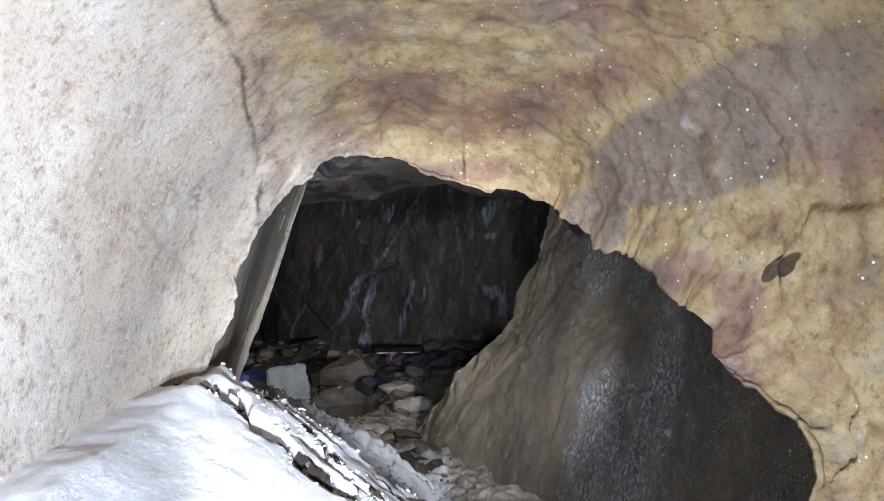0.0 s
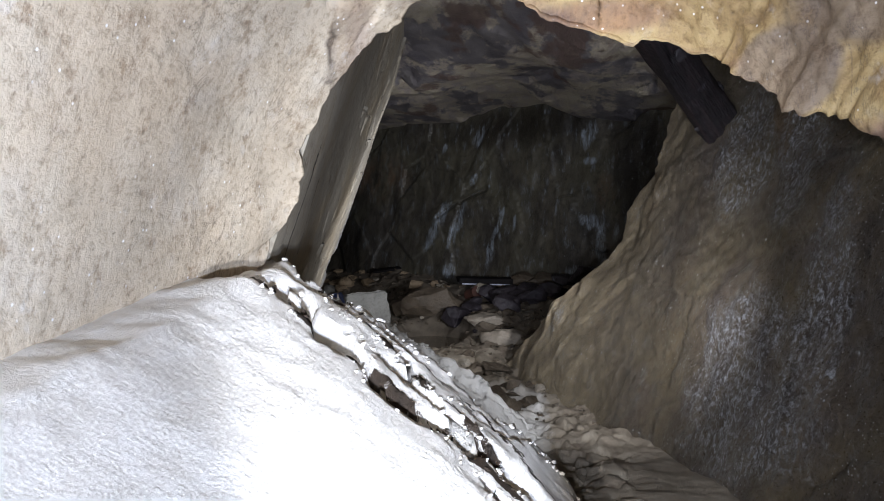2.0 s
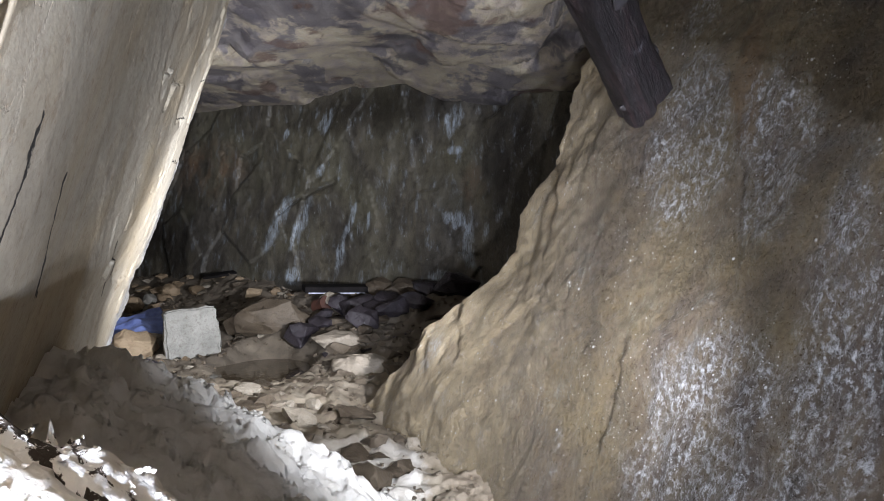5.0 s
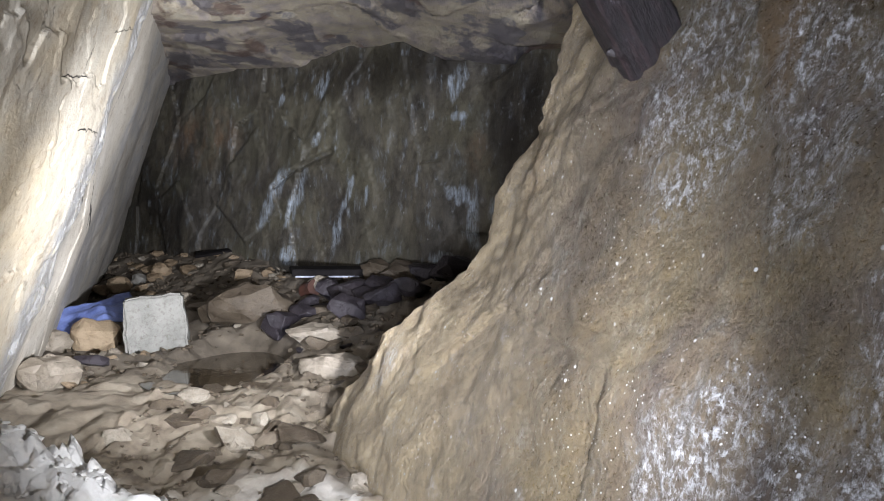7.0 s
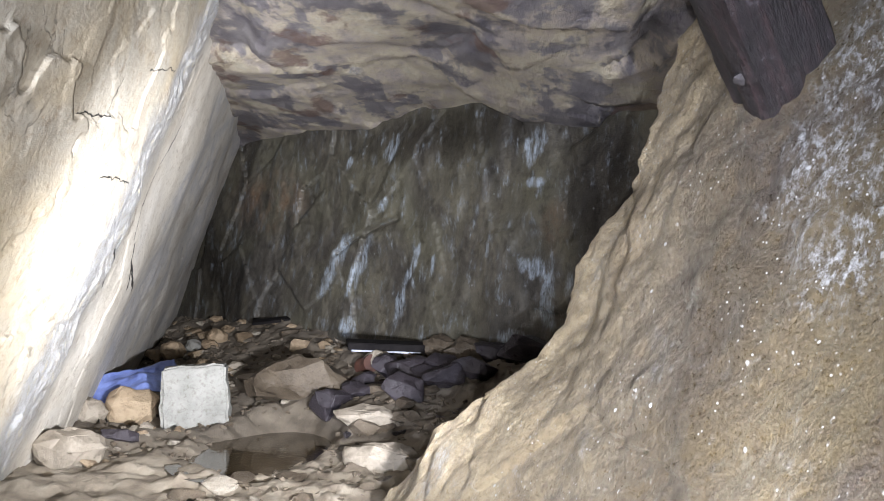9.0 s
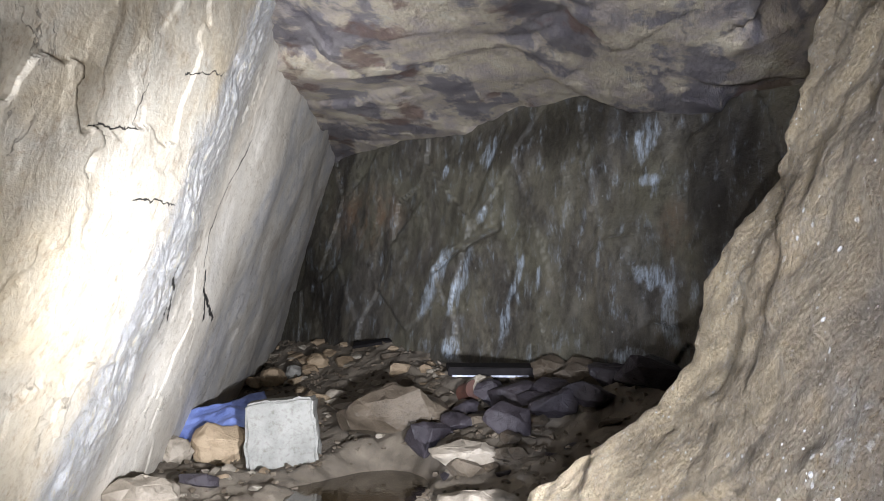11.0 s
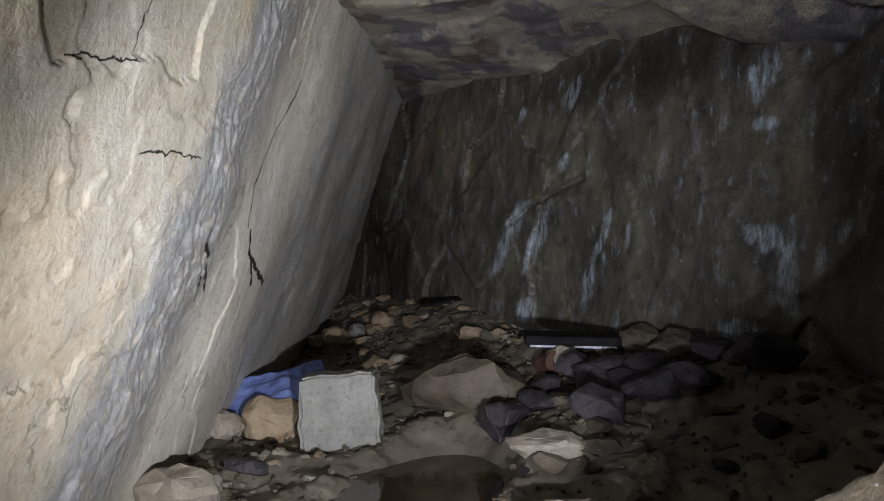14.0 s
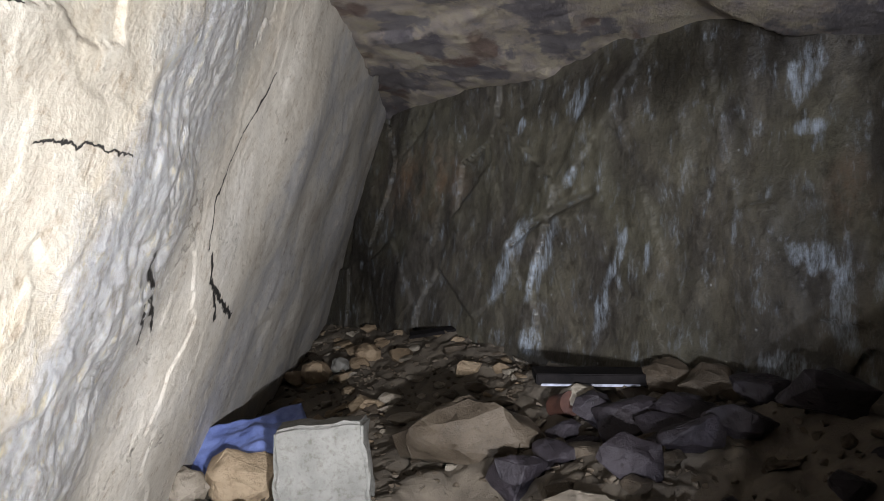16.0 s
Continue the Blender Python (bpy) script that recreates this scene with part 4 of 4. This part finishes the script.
# ---- timber prop ----
def build_timber():
    foot, way = Vector((1.22, 6.52, 1.84)), Vector((-0.465, -0.82, 0.31)).normalized()
    bm = bmesh.new()
    sides, rings, length = 28, 60, 3.0
    grid = []
    for i in range(rings + 1):
        row = []
        for k in range(sides):
            a = 2 * math.pi * k / sides
            r = 0.138 + 0.012 * math.cos(4 * a)
            p = Vector((math.cos(a), math.sin(a), 0))
            n = noise.fractal(Vector((p.x * 2, p.y * 2, i * length / rings * 1.5)), 0.7, 2.1, 5)
            split = 0.02 * max(0.0, noise.noise(Vector((p.x * 5, p.y * 5, i * 0.05))))
            row.append(bm.verts.new((p.x * (r + 0.02 * n - split), p.y * (r + 0.02 * n - split), i * length / rings - 0.08)))
        grid.append(row)
    for i in range(rings):
        for k in range(sides):
            bm.faces.new((grid[i][k], grid[i][(k + 1) % sides], grid[i + 1][(k + 1) % sides], grid[i + 1][k]))
    rim = [v.co.copy() for v in grid[0]]
    bm.faces.new(grid[-1])
    ob = new("timber_prop", None)
    ob.matrix_world = Matrix.Translation(foot) @ way.to_track_quat("Z", "Y").to_matrix().to_4x4()
    part("log", bm, TIMBER, ob)
    bm = bmesh.new()
    rings = [[bm.verts.new((c.x * k, c.y * k, c.z - depth + 0.012 * noise.noise(c * 9 * k))) for c in rim] for k, depth in ((1.0, 0.0), (0.93, 0.022), (0.62, 0.03), (0.3, 0.02))]
    for a, b in zip(rings, rings[1:]):
        for k in range(sides):
            bm.faces.new((a[k], b[k], b[(k + 1) % sides], a[(k + 1) % sides]))
    bm.faces.new(rings[-1][::-1])
    part("sawn_end", bm, TIMBER, ob, "frayed dark sawn end")
    for turn, high, size in ((0.6, 0.55, 0.05), (2.4, 0.95, 0.04), (4.4, 0.4, 0.045), (5.6, 1.2, 0.05)):
        bm = stone_bm(int(turn * 10), (size * 1.6, size, size * 2.6), 12, 2)
        knot = part("bark_flake", bm, BARK, ob, "grey weathered bark flake")
        knot.location = (0.138 * math.cos(turn), 0.138 * math.sin(turn), high)
        knot.rotation_euler = (0, 0, turn + math.pi / 2)
    tagged(ob, "dark rotten round timber prop wedged against sloping rock", "timber prop")


build_timber()


# ---- board, blue sheet, rusty tin, puddle ----
def build_board():
    ob = new("board", None)
    ob.matrix_world = Matrix.Translation((-0.62, 11.95, 0.83)) @ Euler((radians(8), radians(1), radians(16))).to_matrix().to_4x4()
    tagged(ob, "near-black board with bleached edge and painted-in shadow on the rubble", "board")
    # plank thickened and near black to include its shadow on the rock behind
    part("plank", block_bm((0.86, 0.22, 0.075), 0.008, 4, 4, 0.012), BOARD, ob)
    edge = part("edge", block_bm((0.66, 0.012, 0.016), 0.004, 5, 6, 0.012), BLEACHED, ob, "bleached splintered front edge")
    edge.location = (-0.07, -0.116, -0.034)


def build_sheet():
    u, v = np.meshgrid(np.linspace(-0.5, 0.5, 50), np.linspace(-0.5, 0.5, 36), indexing="ij")
    p = np.stack([u * 0.95, v * 0.45, u * 0], -1)
    p[..., 2] = 0.03 * fbm(p * 5, 4, 0.55, 22) + 0.1 * np.exp(-((u - 0.1) ** 2) * 30) * (0.5 - v)
    ob = sheet("plastic_sheet", p, BLUE, thick=0.006)
    ob.matrix_world = Matrix.Translation((-2.78, 10.98, ground_at(-2.78, 10.98) + 0.22)) @ Euler((radians(34), radians(-14), radians(30))).to_matrix().to_4x4()
    tagged(ob, "crumpled faded blue plastic sheet beside tan stone", "plastic sheet")


def build_puddle():
    bm = bmesh.new()
    rim = []
    for k in range(60):
        a = 2 * math.pi * k / 60
        rim.append(bm.verts.new((-1.22 + 0.62 * math.cos(a), 9.95 + 1.2 * math.sin(a), 0.17)))
    bm.faces.new(rim)
    ob = mesh_object("puddle", bm, WATER)
    tagged(ob, "shallow muddy puddle among pale stones", "water", kind="structure")


def build_gravel():
    """Grit and small broken stone, too many to count."""
    r = random.Random(77)
    shapes = []
    for k in range(8):
        bm = stone_bm(300 + k, (1, 0.8, 0.6), 9, 1)
        shapes.append(([v.co.copy() for v in bm.verts], [[v.index for v in f.verts] for f in bm.faces]))
        bm.free()
    for name, box, count, sizes, material in (("gravel", (-1.4, 0.6, 6.4, 9.8), 520, (0.02, 0.06), DULL), ("gravel", (-4.2, 1.3, 9.3, 15.8), 2600, (0.025, 0.09), DULL)):
        verts, faces = [], []
        x = np.array([r.uniform(box[0], box[1]) for _ in range(count)])
        y = np.array([r.uniform(box[2], box[3]) for _ in range(count)])
        z = ground_full(x[:, None], y[:, None])[:, 0]
        wall = lean_left(y, z + 0.1)[0]
        for a, b, c, w in zip(x, y, z, wall):
            if (b < 8.6 and a > lean_slope(b, 0.2)) or a < w or b > back_wall(a) or math.hypot((a + 1.22) / 0.45, (b - 9.95) / 0.9) < 1:
                continue
            size = r.uniform(*sizes)
            turn = Euler((r.uniform(-0.5, 0.5), r.uniform(-0.5, 0.5), r.uniform(0, 6.28))).to_matrix()
            co, fs = shapes[r.randrange(8)]
            n = len(verts)
            verts += [tuple(Vector((a, b, c + 0.15 * size)) + turn @ (v * size)) for v in co]
            faces += [[n + i for i in f] for f in fs]
        me = bpy.data.meshes.new(name)
        me.from_pydata(verts, [], faces)
        me.materials.append(material)
        tagged(new(name, me), "broken grit and small stone over the floor", "gravel", kind="stuff")


def build_crumbs():
    """Clods of pale sediment along the broken edges of the ledge."""
    r = random.Random(91)
    shapes = []
    for k in range(8):
        bm = stone_bm(400 + k, (1, 0.85, 0.7), 11, 1)
        shapes.append(([v.co.copy() for v in bm.verts], [[v.index for v in f.verts] for f in bm.faces]))
        bm.free()
    spots = []
    for (xs, ys, depth), count in zip(STEPS, (160, 90, 120, 90, 160)):
        for _ in range(count):
            x = r.uniform(xs[0], xs[-1])
            spots.append((x, float(np.interp(x, xs, ys)) + r.gauss(0.0, 0.06)))
    for _ in range(160):
        spots.append((r.uniform(-1.1, 0.1), 3.72 + r.gauss(0, 0.07)))
    x, y = np.array([a for a, b in spots]), np.array([b for a, b in spots])
    z = ground_full(x[:, None], y[:, None])[:, 0]
    verts, faces = [], []
    for a, b, c in zip(x, y, z):
        if c < -0.05 or (b > 3.9 and a < float(lean_left(np.array(b), np.array(c))[0]) + 0.03):
            continue
        size = r.uniform(0.008, 0.03) * (1.3 if b > 4.5 else 1.0)
        turn = Euler((r.uniform(-0.5, 0.5), r.uniform(-0.5, 0.5), r.uniform(0, 6.28))).to_matrix()
        co, fs = shapes[r.randrange(8)]
        n = len(verts)
        verts += [tuple(Vector((a, b, c + 0.05 * size)) + turn @ (v * size)) for v in co]
        faces += [[n + i for i in f] for f in fs]
    me = bpy.data.meshes.new("sediment_crumbs")
    me.from_pydata(verts, [], faces)
    me.polygons.foreach_set("use_smooth", np.ones(len(faces), dtype=bool))
    me.materials.append(EARTH)
    tagged(new("sediment_crumbs", me), "white crumbled sediment along the cracked ledge", "crumbs", kind="stuff")


def build_tin():
    ob = new("rusty_tin", None)
    ob.matrix_world = Matrix.Translation((-0.82, 11.72, ground_at(-0.82, 11.72) + 0.04)) @ Euler((radians(78), radians(12), radians(30))).to_matrix().to_4x4()
    tagged(ob, "crushed rusty tin lying below the board", "tin")
    bm = bmesh.new()
    bmesh.ops.create_cone(bm, cap_ends=True, segments=28, radius1=0.08, radius2=0.078, depth=0.2)
    bmesh.ops.subdivide_edges(bm, edges=[e for e in bm.edges if e.calc_length() > 0.15], cuts=5)
    roughen(bm, 0.012, 9.0, 3)
    part("body", bm, RUSTY, ob)
    bm = bmesh.new()
    bmesh.ops.create_cone(bm, cap_ends=False, segments=28, radius1=0.084, radius2=0.084, depth=0.012)
    rim = part("rim", bm, RUSTY, ob)
    rim.location = (0, 0, 0.1)


def build_broken_board():
    ob = mesh_object("broken_board", block_bm((0.52, 0.12, 0.035), 0.006, 8, 5, 0.012), BOARD)
    ob.matrix_world = Matrix.Translation((-2.35, 14.15, ground_at(-2.35, 14.15) + 0.06)) @ Euler((radians(20), radians(-8), radians(12))).to_matrix().to_4x4()
    tagged(ob, "short dark broken board at the foot of the rock face", "board")


build_tin()
build_broken_board()
big_stone(-3.3, 14.05, (0.22, 0.18, 0.22), GREY, "small white stone on the rubble heap", 14, name="white_stone")
big_stone(-3.5, 13.9, (0.34, 0.28, 0.28), TAN, "orange tan stone on the rubble heap", 15)
big_stone(-3.05, 14.15, (0.3, 0.24, 0.22), TAN, "small tan stone on the rubble heap", 16)
build_gravel()
build_crumbs()
build_board()
build_sheet()
build_puddle()
